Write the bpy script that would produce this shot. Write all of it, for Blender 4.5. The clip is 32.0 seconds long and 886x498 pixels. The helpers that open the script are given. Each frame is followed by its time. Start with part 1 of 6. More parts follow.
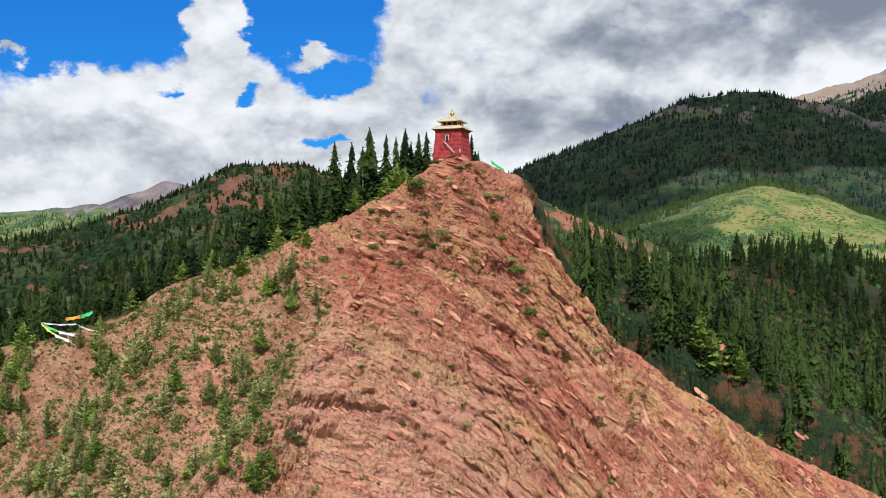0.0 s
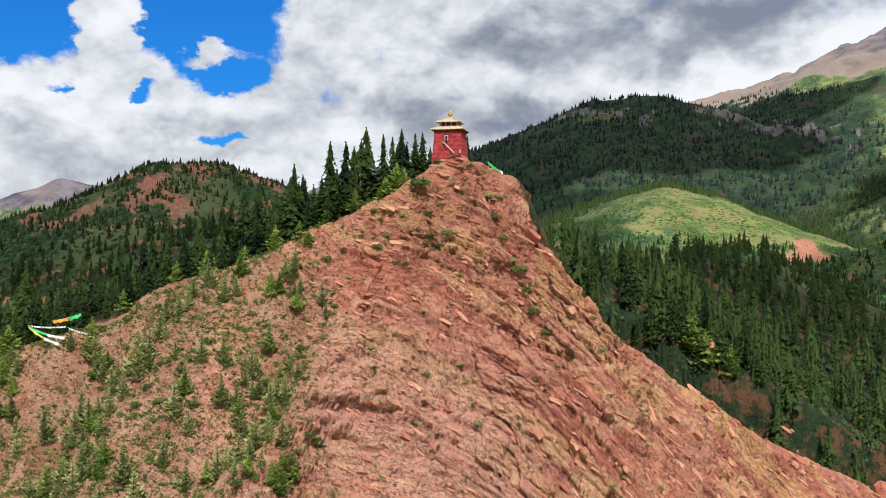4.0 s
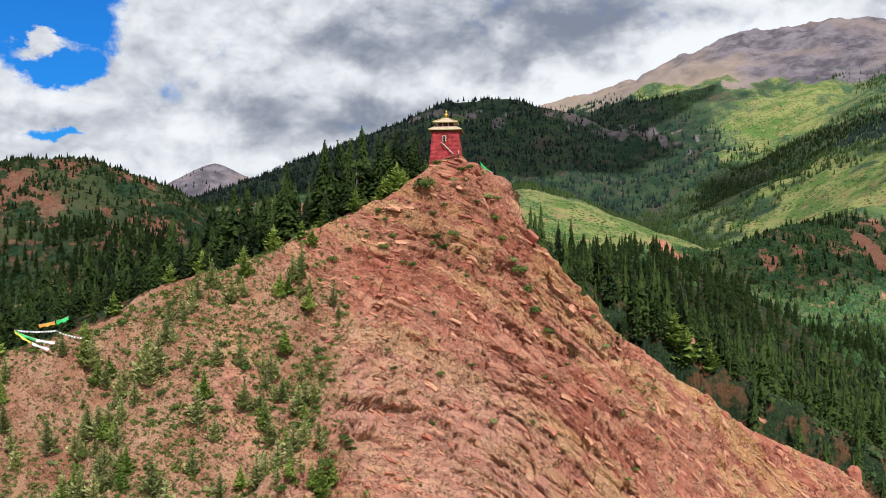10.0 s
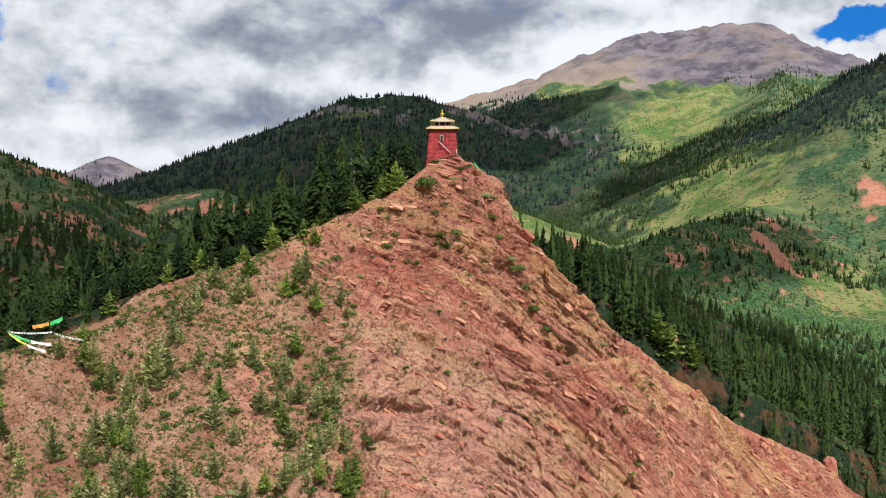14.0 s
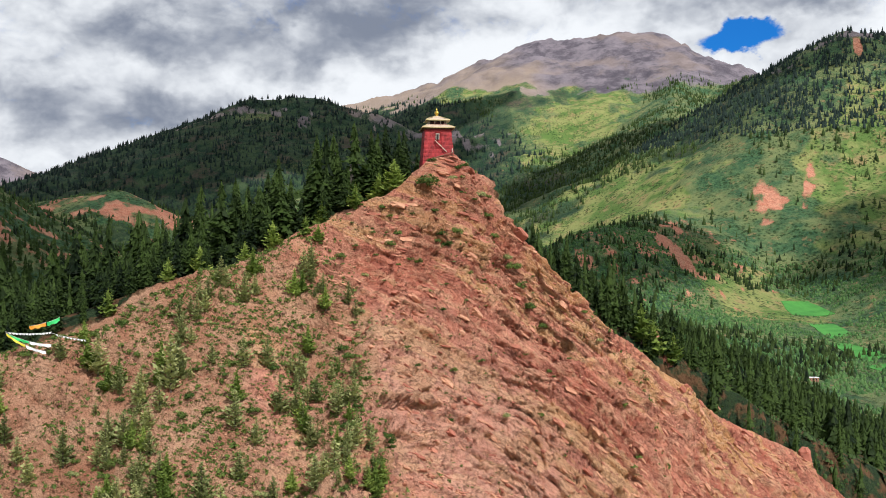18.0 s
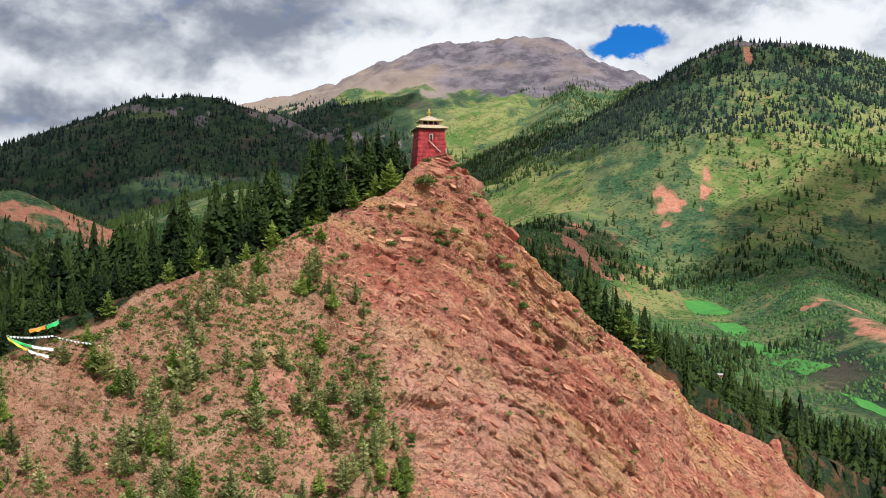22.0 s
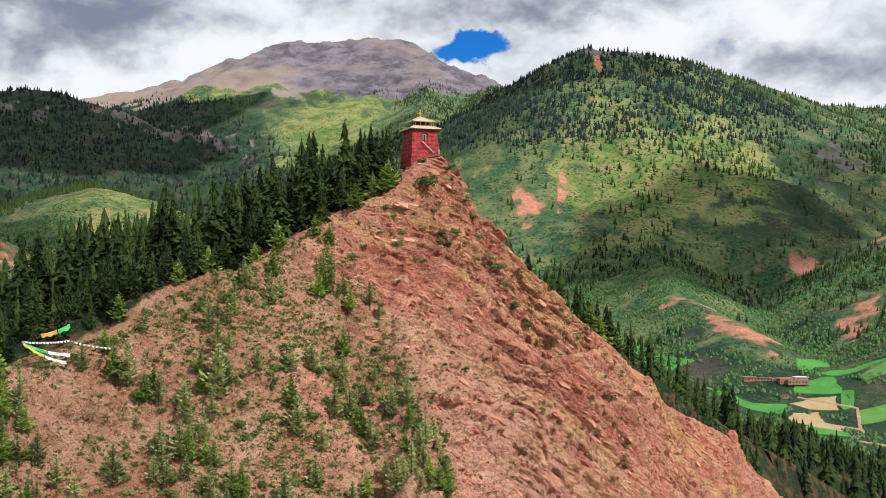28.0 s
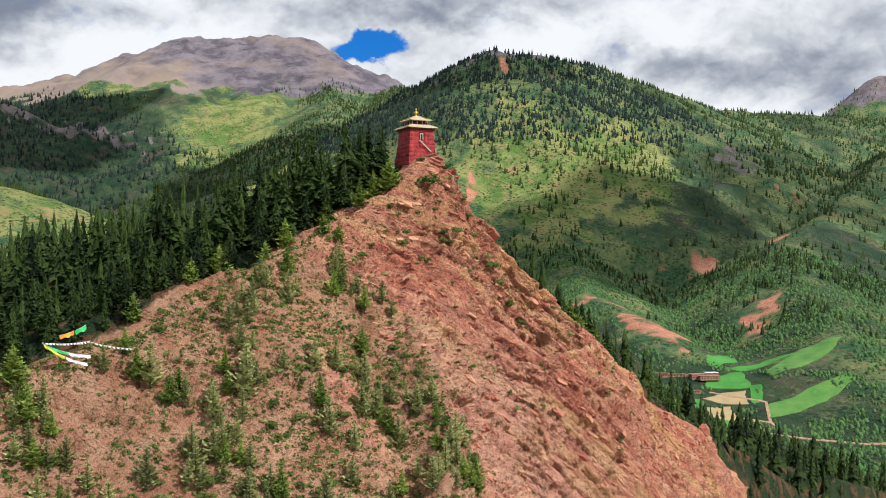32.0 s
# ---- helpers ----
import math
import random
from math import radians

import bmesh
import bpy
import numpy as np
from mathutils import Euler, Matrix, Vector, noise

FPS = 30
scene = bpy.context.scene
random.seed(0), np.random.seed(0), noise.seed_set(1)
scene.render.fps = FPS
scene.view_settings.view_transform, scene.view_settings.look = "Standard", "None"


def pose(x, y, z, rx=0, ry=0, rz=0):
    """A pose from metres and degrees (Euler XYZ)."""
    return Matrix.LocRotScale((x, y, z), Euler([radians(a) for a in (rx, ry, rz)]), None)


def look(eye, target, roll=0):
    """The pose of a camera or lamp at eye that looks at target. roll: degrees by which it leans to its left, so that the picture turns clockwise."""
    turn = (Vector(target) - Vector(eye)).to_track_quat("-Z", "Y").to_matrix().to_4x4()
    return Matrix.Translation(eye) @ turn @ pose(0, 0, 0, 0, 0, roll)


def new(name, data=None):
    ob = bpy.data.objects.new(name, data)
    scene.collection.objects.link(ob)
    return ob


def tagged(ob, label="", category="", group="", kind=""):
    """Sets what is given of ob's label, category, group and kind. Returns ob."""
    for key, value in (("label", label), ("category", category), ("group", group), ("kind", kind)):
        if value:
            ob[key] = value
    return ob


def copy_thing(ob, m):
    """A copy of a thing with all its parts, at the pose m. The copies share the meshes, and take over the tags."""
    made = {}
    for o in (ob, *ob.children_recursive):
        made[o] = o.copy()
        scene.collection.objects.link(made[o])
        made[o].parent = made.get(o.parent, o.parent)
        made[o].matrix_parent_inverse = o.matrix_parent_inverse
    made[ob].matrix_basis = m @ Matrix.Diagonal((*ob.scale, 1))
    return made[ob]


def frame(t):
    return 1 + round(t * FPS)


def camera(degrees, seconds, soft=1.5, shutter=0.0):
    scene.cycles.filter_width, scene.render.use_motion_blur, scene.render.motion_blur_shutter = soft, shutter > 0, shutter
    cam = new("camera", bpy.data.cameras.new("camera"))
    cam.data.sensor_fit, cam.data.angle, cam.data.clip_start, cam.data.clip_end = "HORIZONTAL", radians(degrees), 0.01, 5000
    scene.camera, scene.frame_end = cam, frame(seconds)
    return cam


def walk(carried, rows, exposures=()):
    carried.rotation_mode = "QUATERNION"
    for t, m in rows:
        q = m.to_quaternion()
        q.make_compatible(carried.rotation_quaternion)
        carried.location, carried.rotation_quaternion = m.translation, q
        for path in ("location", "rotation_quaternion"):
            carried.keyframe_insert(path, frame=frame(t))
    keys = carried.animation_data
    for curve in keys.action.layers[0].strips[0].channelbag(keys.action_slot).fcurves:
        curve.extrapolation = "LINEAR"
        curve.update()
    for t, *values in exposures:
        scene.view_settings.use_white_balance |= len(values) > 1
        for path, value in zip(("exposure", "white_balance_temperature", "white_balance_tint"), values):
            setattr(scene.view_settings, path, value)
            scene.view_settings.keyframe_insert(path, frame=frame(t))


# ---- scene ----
cam = camera(47.6, 32.0, soft=1.0)
METRES, EYE, TILT, LEAN, TURN = 180.0, 0.0, 0.7, 0.0, 0.0
ROWS = [
    (0.0, 0.0, 0.0, 0.0, 0.0, 0.0, -0.0),
    (0.5, -0.0154, -0.0004, -0.0002, -0.71, 0.01, -0.01),
    (1.0, -0.0308, -0.0004, -0.0001, -1.41, 0.02, -0.03),
    (1.5, -0.0462, -0.0005, -0.0002, -2.12, 0.03, -0.03),
    (2.0, -0.062, -0.0003, -0.0002, -2.85, 0.04, -0.04),
    (2.5, -0.0769, 0.0002, 0.0012, -3.54, -0.02, -0.05),
    (3.0, -0.0927, 0.001, -0.0, -4.28, 0.05, -0.05),
    (3.5, -0.108, 0.002, 0.0007, -4.99, 0.01, -0.04),
    (5.5, -0.1707, 0.0074, -0.0002, -7.91, 0.03, -0.05),
    (6.0, -0.1869, 0.0093, -0.0006, -8.67, 0.03, -0.04),
    (6.5, -0.2021, 0.0115, -0.0007, -9.38, 0.03, -0.06),
    (7.0, -0.2172, 0.0137, -0.0008, -10.08, 0.02, -0.05),
    (7.5, -0.2329, 0.0162, -0.0008, -10.81, 0.03, -0.04),
    (8.0, -0.2488, 0.0189, -0.0008, -11.56, 0.04, -0.04),
    (8.5, -0.2639, 0.0217, 0.0002, -12.26, -0.0, -0.02),
    (9.0, -0.2796, 0.0249, 0.001, -13.01, -0.03, -0.04),
    (9.5, -0.2951, 0.0282, 0.0002, -13.75, 0.01, -0.04),
    (10.0, -0.3104, 0.0317, 0.0002, -14.48, -0.0, -0.05),
    (10.5, -0.3255, 0.0353, 0.0005, -15.2, -0.02, -0.06),
    (11.0, -0.3408, 0.0392, 0.0001, -15.94, -0.01, -0.06),
    (11.5, -0.356, 0.0432, 0.0001, -16.67, -0.02, -0.08),
    (12.0, -0.3721, 0.0478, -0.0002, -17.45, -0.01, -0.11),
    (12.5, -0.3872, 0.0524, -0.0006, -18.19, 0.01, -0.13),
    (13.0, -0.4013, 0.0568, 0.0013, -18.88, -0.08, -0.17),
    (13.5, -0.4157, 0.0614, 0.0029, -19.6, -0.16, -0.21),
    (14.0, -0.4305, 0.0662, 0.0035, -20.35, -0.2, -0.24),
    (14.5, -0.4463, 0.0717, 0.0021, -21.16, -0.14, -0.25),
    (16.5, -0.5029, 0.0932, -0.0024, -24.01, -0.02, -0.23),
    (17.0, -0.5173, 0.0994, -0.0026, -24.75, -0.02, -0.24),
    (17.5, -0.5316, 0.1057, -0.0032, -25.49, 0.0, -0.23),
    (18.0, -0.5458, 0.1121, -0.0039, -26.23, 0.04, -0.21),
    (18.5, -0.5597, 0.1188, -0.0039, -26.97, 0.05, -0.18),
    (19.0, -0.5738, 0.1256, -0.0044, -27.73, 0.08, -0.16),
    (19.5, -0.5878, 0.1325, -0.0047, -28.48, 0.08, -0.14),
    (20.0, -0.6018, 0.1397, -0.0048, -29.24, 0.09, -0.14),
    (20.5, -0.6156, 0.1471, -0.0049, -29.99, 0.1, -0.14),
    (21.0, -0.6292, 0.1548, -0.0051, -30.74, 0.12, -0.14),
    (21.5, -0.6429, 0.1621, -0.0057, -31.49, 0.13, -0.14),
    (22.0, -0.6566, 0.1697, -0.0065, -32.25, 0.16, -0.15),
    (22.5, -0.6701, 0.1774, -0.0071, -33.02, 0.19, -0.16),
    (23.0, -0.6834, 0.1857, -0.0079, -33.79, 0.22, -0.18),
    (23.5, -0.6968, 0.1939, -0.0082, -34.54, 0.24, -0.17),
    (24.0, -0.7099, 0.2025, -0.0087, -35.28, 0.26, -0.17),
    (24.5, -0.7229, 0.2112, -0.0086, -36.01, 0.26, -0.16),
    (25.0, -0.7357, 0.2201, -0.0086, -36.75, 0.26, -0.14),
    (25.5, -0.7484, 0.2293, -0.0085, -37.49, 0.27, -0.12),
    (27.5, -0.7976, 0.2667, -0.0077, -40.37, 0.25, -0.11),
    (28.0, -0.8099, 0.2764, -0.0079, -41.1, 0.25, -0.12),
    (28.5, -0.822, 0.2862, -0.0081, -41.83, 0.25, -0.13),
    (29.0, -0.8338, 0.2963, -0.0085, -42.55, 0.27, -0.12),
    (29.5, -0.8457, 0.3065, -0.0088, -43.27, 0.28, -0.13),
    (30.0, -0.8574, 0.3169, -0.009, -44.0, 0.28, -0.13),
    (30.5, -0.8689, 0.3275, -0.0093, -44.72, 0.27, -0.12),
    (31.0, -0.8804, 0.3383, -0.0095, -45.46, 0.26, -0.12),
    (31.5, -0.8918, 0.3491, -0.0097, -46.19, 0.26, -0.11),
    (32.0, -0.903, 0.3601, -0.0098, -46.92, 0.26, -0.11),
]
walk(cam, [(t, pose(0, 0, EYE, TILT, LEAN, TURN) @ pose(METRES * x, METRES * y, METRES * z, 90 + pitch, roll, yaw)) for t, x, y, z, yaw, pitch, roll in ROWS])

# ---------------------------------------------------------------- light and sky
SUN_AZ, SUN_EL = 178.0, 46.0           # compass bearing from +y towards +x, and height, in degrees
SUN_DIR = Vector((math.sin(radians(SUN_AZ)) * math.cos(radians(SUN_EL)), math.cos(radians(SUN_AZ)) * math.cos(radians(SUN_EL)), math.sin(radians(SUN_EL))))


class Nodes:
    """Short hand for building node trees."""
    def __init__(self, tree):
        self.tree = tree
        tree.nodes.clear()

    def add(self, kind, **props):
        n = self.tree.nodes.new(kind)
        for k, v in props.items():
            setattr(n, k, v)
        return n

    def put(self, sock, value):
        if value is None:
            return
        if isinstance(value, bpy.types.NodeSocket):
            self.tree.links.new(value, sock)
        else:
            sock.default_value = value

    def math(self, op, a, b=0.0, c=0.0, clamp=False):
        n = self.add("ShaderNodeMath", operation=op, use_clamp=clamp)
        for s, v in zip(n.inputs, (a, b, c)):
            self.put(s, v)
        return n.outputs[0]

    def vec(self, op, a, b=(0, 0, 0)):
        n = self.add("ShaderNodeVectorMath", operation=op)
        self.put(n.inputs[0], a)
        if op == "SCALE":
            self.put(n.inputs["Scale"], b)
        else:
            self.put(n.inputs[1], b)
        return n.outputs["Value"] if op in ("DOT_PRODUCT", "LENGTH", "DISTANCE") else n.outputs["Vector"]

    def noise(self, v, scale, detail=4.0, rough=0.55, warp=0.0, color=False):
        n = self.add("ShaderNodeTexNoise")
        self.put(n.inputs["Vector"], v)
        for k, x in (("Scale", scale), ("Detail", detail), ("Roughness", rough), ("Distortion", warp)):
            self.put(n.inputs[k], x)
        return n.outputs["Color" if color else "Fac"]

    def ramp(self, v, lo, hi, a=0.0, b=1.0):
        n = self.add("ShaderNodeMapRange", interpolation_type="SMOOTHSTEP")
        for k, x in zip(n.inputs, (v, lo, hi, a, b)):
            self.put(k, x)
        return n.outputs[0]

    def mix(self, f, a, b, mode="MIX"):
        n = self.add("ShaderNodeMix", data_type="RGBA", blend_type=mode)
        self.put(n.inputs[0], f)
        for s, v in ((n.inputs[6], a), (n.inputs[7], b)):
            self.put(s, (*v, 1) if isinstance(v, tuple) and len(v) == 3 else v)
        return n.outputs[2]


def bearing(az, el):
    a, e = radians(az), radians(el)
    return (math.sin(a) * math.cos(e), math.cos(a) * math.cos(e), math.sin(e))


def make_world():
    world = bpy.data.worlds.new("sky")
    scene.world = world
    world.use_nodes = True
    n = Nodes(world.node_tree)
    d = n.add("ShaderNodeTexCoord").outputs["Generated"]
    sky = n.add("ShaderNodeTexSky", sky_type="NISHITA", sun_disc=False, sun_elevation=radians(SUN_EL), sun_rotation=radians(SUN_AZ))
    sep = n.add("ShaderNodeSeparateXYZ")
    n.put(sep.inputs[0], d)
    up = sep.outputs[2]
    # heaped clouds: billows on billows, thinning out round the blue gaps
    flat = n.vec("MULTIPLY", d, (1.0, 1.0, 1.45))

    def near(az, el, wide, high, at=d):
        """1 at a bearing, falling to 0 at the edge of an ellipse of that many degrees."""
        mid = Vector(bearing(az, el))
        side, top = Vector((math.cos(radians(az)), -math.sin(radians(az)), 0)), Vector((0, 0, 1))
        u = n.math("DIVIDE", n.vec("DOT_PRODUCT", n.vec("SUBTRACT", at, tuple(mid)), tuple(side)), radians(wide))
        v = n.math("DIVIDE", n.vec("DOT_PRODUCT", n.vec("SUBTRACT", at, tuple(mid)), tuple(top)), radians(high))
        front = n.math("GREATER_THAN", n.vec("DOT_PRODUCT", at, tuple(mid)), 0.0)
        r = n.math("SQRT", n.math("ADD", n.math("MULTIPLY", u, u), n.math("MULTIPLY", v, v)))
        return n.math("MULTIPLY", n.math("SUBTRACT", 1.0, r, clamp=True), front)

    def billow(p, scale, detail):
        v = n.add("ShaderNodeTexVoronoi", feature="F1", normalize=True)
        n.put(v.inputs["Vector"], p)
        for k, x in (("Scale", scale), ("Detail", detail), ("Roughness", 0.55), ("Lacunarity", 2.3)):
            v.inputs[k].default_value = x
        return n.math("SUBTRACT", 1.0, v.outputs["Distance"])

    def thickness(shift):
        p = n.vec("ADD", flat, shift)
        p = n.vec("ADD", p, n.vec("SCALE", n.vec("SUBTRACT", n.noise(p, 9, 4, 0.55, color=True), (0.5, 0.5, 0.5)), 0.08))
        return n.math("ADD", n.math("MULTIPLY", billow(p, 9.0, 3.2), 0.66), n.math("MULTIPLY", n.noise(p, 6.5, 8, 0.55), 0.50))
    here, above = thickness((0, 0, 0)), thickness((-0.006, 0.0, 0.032))
    broad = n.noise(flat, 4.2, 4, 0.5)
    warped = n.vec("ADD", d, n.vec("SCALE", n.vec("SUBTRACT", n.noise(flat, 16, 5, 0.6, color=True), (0.5, 0.5, 0.5)), 0.075))
    cover = n.math("ADD", n.math("MULTIPLY", n.math("SUBTRACT", here, 0.72), 1.5), 0.86)
    # gaps of blue, and the heaps that stand in them (bearing, height, width, depth, how much)
    for az, el, wide, high, depth in ((-21.0, 14.0, 9.0, 5.4, 2.1), (-7.6, 13.8, 5.6, 4.4, 2.2), (42.6, 11.9, 3.0, 1.35, 1.6), (-14.6, 9.0, 1.3, 0.7, 1.0), (-11.4, 9.0, 1.2, 0.7, 0.9), (-6.4, 10.2, 2.2, 1.3, 1.0),
                                      (-6.6, 6.9, 1.6, 0.5, 0.8), (-40, 14, 14, 8, 1.0), (-12.9, 12.0, 2.0, 4.4, -2.0), (-7.2, 11.1, 2.4, 1.0, -1.4), (-20.0, 8.6, 3.4, 2.4, -1.1), (-23.5, 10.9, 1.6, 0.5, -0.9), (-14.0, 7.8, 4.0, 2.0, -0.6)):
        cover = n.math("SUBTRACT", cover, n.math("MULTIPLY", near(az, el, wide, high, warped), depth))
    mask = n.ramp(n.math("ADD", cover, n.math("MULTIPLY", n.math("SUBTRACT", n.noise(warped, 38, 6, 0.7), 0.5), 0.5)), 0.30, 0.72)
    # lit tops, grey undersides
    tone = n.math("ADD", n.math("MULTIPLY", n.math("SUBTRACT", here, above), 2.5), n.math("ADD", 0.53, n.math("MULTIPLY", n.math("SUBTRACT", broad, 0.5), 1.1)))
    tone = n.math("ADD", tone, n.math("MULTIPLY", n.math("SUBTRACT", here, 0.72), 0.9))
    for az, el, wide, high, depth in ((9.5, 12.2, 4, 1.6, 0.5), (17, 11.9, 9, 2.6, 0.68), (24, 13.2, 7, 2.5, 0.6), (12, 8.0, 5, 1.2, 0.45), (45, 14.3, 8, 1.5, 0.5), (62, 10.4, 8, 1.4, 0.55), (50, 12.0, 6, 2.4, -0.5), (58, 13.4, 9, 2.0, -0.4), (4.5, 8.6, 4, 1.8, 0.5), (-17.2, 7.4, 3, 1.2, 0.5), (-9.5, 7.6, 4, 1.0, 0.4), (-5, 6.0, 4, 1.0, 0.3),
                                      (-22, 6.2, 4, 0.9, 0.35), (31, 11.0, 8, 5.0, -0.85), (39, 8.8, 9, 3.4, -0.5), (22, 8.4, 8, 2.0, -0.4), (-18, 9.2, 6, 2.4, -0.35), (-12.9, 12.6, 3, 3, -0.4), (53, 10.5, 6, 3.5, -0.4), (1, 10.6, 5, 3.4, -0.3), (6, 5.4, 14, 1.4, -0.35), (24, 7.0, 12, 1.6, -0.4), (62, 7.6, 10, 1.4, -0.5)):
        tone = n.math("SUBTRACT", tone, n.math("MULTIPLY", near(az, el, wide, high, warped), depth))
    cloud = n.mix(n.ramp(tone, -0.3, 1.05), (0.23, 0.265, 0.345), (0.92, 0.955, 1.0))
    blue = n.mix(1.0, sky.outputs[0], (0.008, 0.056, 0.128), "MULTIPLY")
    colour = n.mix(mask, blue, cloud)
    bg = n.add("ShaderNodeBackground")
    n.put(bg.inputs[0], colour)
    bg.inputs[1].default_value = 1.0
    n.put(n.add("ShaderNodeOutputWorld").inputs[0], bg.outputs[0])


make_world()
sun = new("sun", bpy.data.lights.new("sun", "SUN"))
sun.data.energy, sun.data.angle, sun.data.color = 4.3, radians(1.5), (1.0, 0.968, 0.96)
sun.matrix_world = look((0, 0, 600), Vector((0, 0, 600)) - SUN_DIR)


# ---------------------------------------------------------------- number noise
def _hash(i, j, k, seed):
    h = (i * 374761393 + j * 668265263 + k * 2147483647 + seed * 144665537) & 0xFFFFFFFF
    h = ((h ^ (h >> 13)) * 1274126177) & 0xFFFFFFFF
    h = ((h ^ (h >> 16)) * 2246822519) & 0xFFFFFFFF
    return ((h ^ (h >> 15)) & 0xFFFFFF) / float(0xFFFFFF)


def vnoise(x, y, z=None, seed=0):
    """Smooth value noise, -1 to 1, on arrays."""
    xi, yi = np.floor(x).astype(np.int64), np.floor(y).astype(np.int64)
    u, v = x - xi, y - yi
    u, v = u * u * u * (u * (u * 6 - 15) + 10), v * v * v * (v * (v * 6 - 15) + 10)

    def layer(k):
        a, b = _hash(xi, yi, k, seed), _hash(xi + 1, yi, k, seed)
        c, d = _hash(xi, yi + 1, k, seed), _hash(xi + 1, yi + 1, k, seed)
        return (a + (b - a) * u) * (1 - v) + (c + (d - c) * u) * v
    if z is None:
        return layer(0) * 2 - 1
    zi = np.floor(z).astype(np.int64)
    w = z - zi
    w = w * w * (3 - 2 * w)
    return (layer(zi) * (1 - w) + layer(zi + 1) * w) * 2 - 1


def cells(u, v, seed):
    """Irregular cells in a plane: nearness of the border, three numbers for the cell, and the way from its middle."""
    ui, vi = np.floor(u).astype(np.int64), np.floor(v).astype(np.int64)
    f1, f2 = np.full(u.shape, 9.0), np.full(u.shape, 9.0)
    ci, cj, du, dv = np.zeros_like(ui), np.zeros_like(ui), np.zeros(u.shape), np.zeros(u.shape)
    for i in (-1, 0, 1):
        for j in (-1, 0, 1):
            a, b = ui + i, vi + j
            x, y = u - a - _hash(a, b, 1, seed), v - b - _hash(a, b, 2, seed)
            q = np.maximum(np.abs(x), np.abs(y)) * 0.6 + np.hypot(x, y) * 0.4
            first = q < f1
            f2 = np.where(first, f1, np.minimum(f2, q))
            f1 = np.where(first, q, f1)
            ci, cj, du, dv = np.where(first, a, ci), np.where(first, b, cj), np.where(first, x, du), np.where(first, y, dv)
    return f2 - f1, _hash(ci, cj, 3, seed), _hash(ci, cj, 4, seed) - 0.5, _hash(ci, cj, 5, seed) - 0.5, du, dv


def fbm(x, y, z=None, octaves=4, seed=0, ridged=False):
    s, a, t = 0.0, 1.0, 0.0
    for o in range(octaves):
        f = 2.03 ** o
        v = vnoise(x * f, y * f, None if z is None else z * f, seed + o * 7)
        s = s + a * (1 - 2 * np.abs(v) if ridged else v)
        t += a
        a *= 0.5
    return s / t


def smooth(a, b, x):
    t = np.clip((x - a) / (b - a), 0, 1)
    return t * t * (3 - 2 * t)


# ---------------------------------------------------------------- the lie of the land
def ridge(X, Y, pts, crest=2.0, rough=None):
    """Height of a ridge: a crest line of (x, y, z, slope on its right hand, slope on its left hand), falling away on both sides; rough: gullies on its flanks."""
    best = np.full(X.shape, -1e4)
    for (x0, y0, z0, r0, l0), (x1, y1, z1, r1, l1) in zip(pts, pts[1:]):
        dx, dy = x1 - x0, y1 - y0
        t = np.clip(((X - x0) * dx + (Y - y0) * dy) / (dx * dx + dy * dy), 0, 1)
        ex, ey = X - x0 - t * dx, Y - y0 - t * dy
        dist = np.sqrt(ex * ex + ey * ey + crest * crest) - crest
        side = smooth(-1, 1, (dx * ey - dy * ex) / (np.sqrt(ex * ex + ey * ey) + 1e-3) / math.hypot(dx, dy) * 1.5)
        slope = (r0 + (r1 - r0) * t) * (1 - side) + (l0 + (l1 - l0) * t) * side
        fall = slope * dist
        if rough is not None:
            fall = fall - np.minimum(fall * 0.4, 14 + 0.05 * fall) * rough
        best = np.maximum(best, z0 + (z1 - z0) * t - fall)
    return best


def smax(a, b, k):
    h = np.clip(0.5 + 0.5 * (a - b) / k, 0, 1)
    return b + (a - b) * h + k * h * (1 - h)


# crest lines of the hill with the tower (x, y, z, slope to the right hand, slope to the left hand)
CREST = [(4.2, 222.8, 23.7, 1.6, 3.3), (-0.8, 223.0, 22.6, 1.6, 3.3), (-7, 219.6, 18.2, 2.0, 3.3)]
PLATFORM = [(3.5, 228.5, 23.2, 3.4, 3.4), (0.8, 226, 23.2, 3.4, 3.4)]
SPINE_NORTH_EAST = [(3, 226.5, 22.8, 2.0, 2.0), (8.5, 226.5, 22.6, 2.0, 2.0), (15, 231.5, 20.3, 2.2, 2.0), (20, 240, 19.3, 2.4, 2.0), (23, 244, 12.5, 2.2, 2.0), (31, 252, 2, 1.6, 2.0)]
SPINE_WEST = [(-7, 219.6, 17.4, 0.5, 3.1), (-14, 220, 13.4, 0.45, 2.8), (-28, 221.5, 6.4, 0.35, 1.5), (-47, 220.5, -1.5, 0.3, 1.1),
              (-61, 220.5, -10.8, 0.3, 1.3), (-84, 225, -16.5, 0.3, 1.6), (-130, 230, -24, 0.5, 1.1)]
SPINE_EAST = [(2.5, 227, 22.3, 2.6, 1.6), (17, 222.5, 9.5, 2.6, 1.8), (23, 220.5, 3.0, 2.6, 2.0), (29, 213.5, -5.5, 2.6, 2.2), (35, 205.5, -15.5, 2.5, 2.0), (46, 204, -24.5, 2.4, 1.6),
              (64, 207, -36, 2.0, 1.3), (90, 203, -49, 2.0, 1.2), (108, 206, -61, 2.0, 1.1), (130, 215, -82, 1.8, 1.0)]
RIB_WEST = [(-12, 215, 4, 1.2, 2.6), (-24, 199.5, -14.5, 0.8, 3.2), (-38.6, 178, -35, 0.85, 2.9), (-62, 148, -62, 0.9, 2.0)]
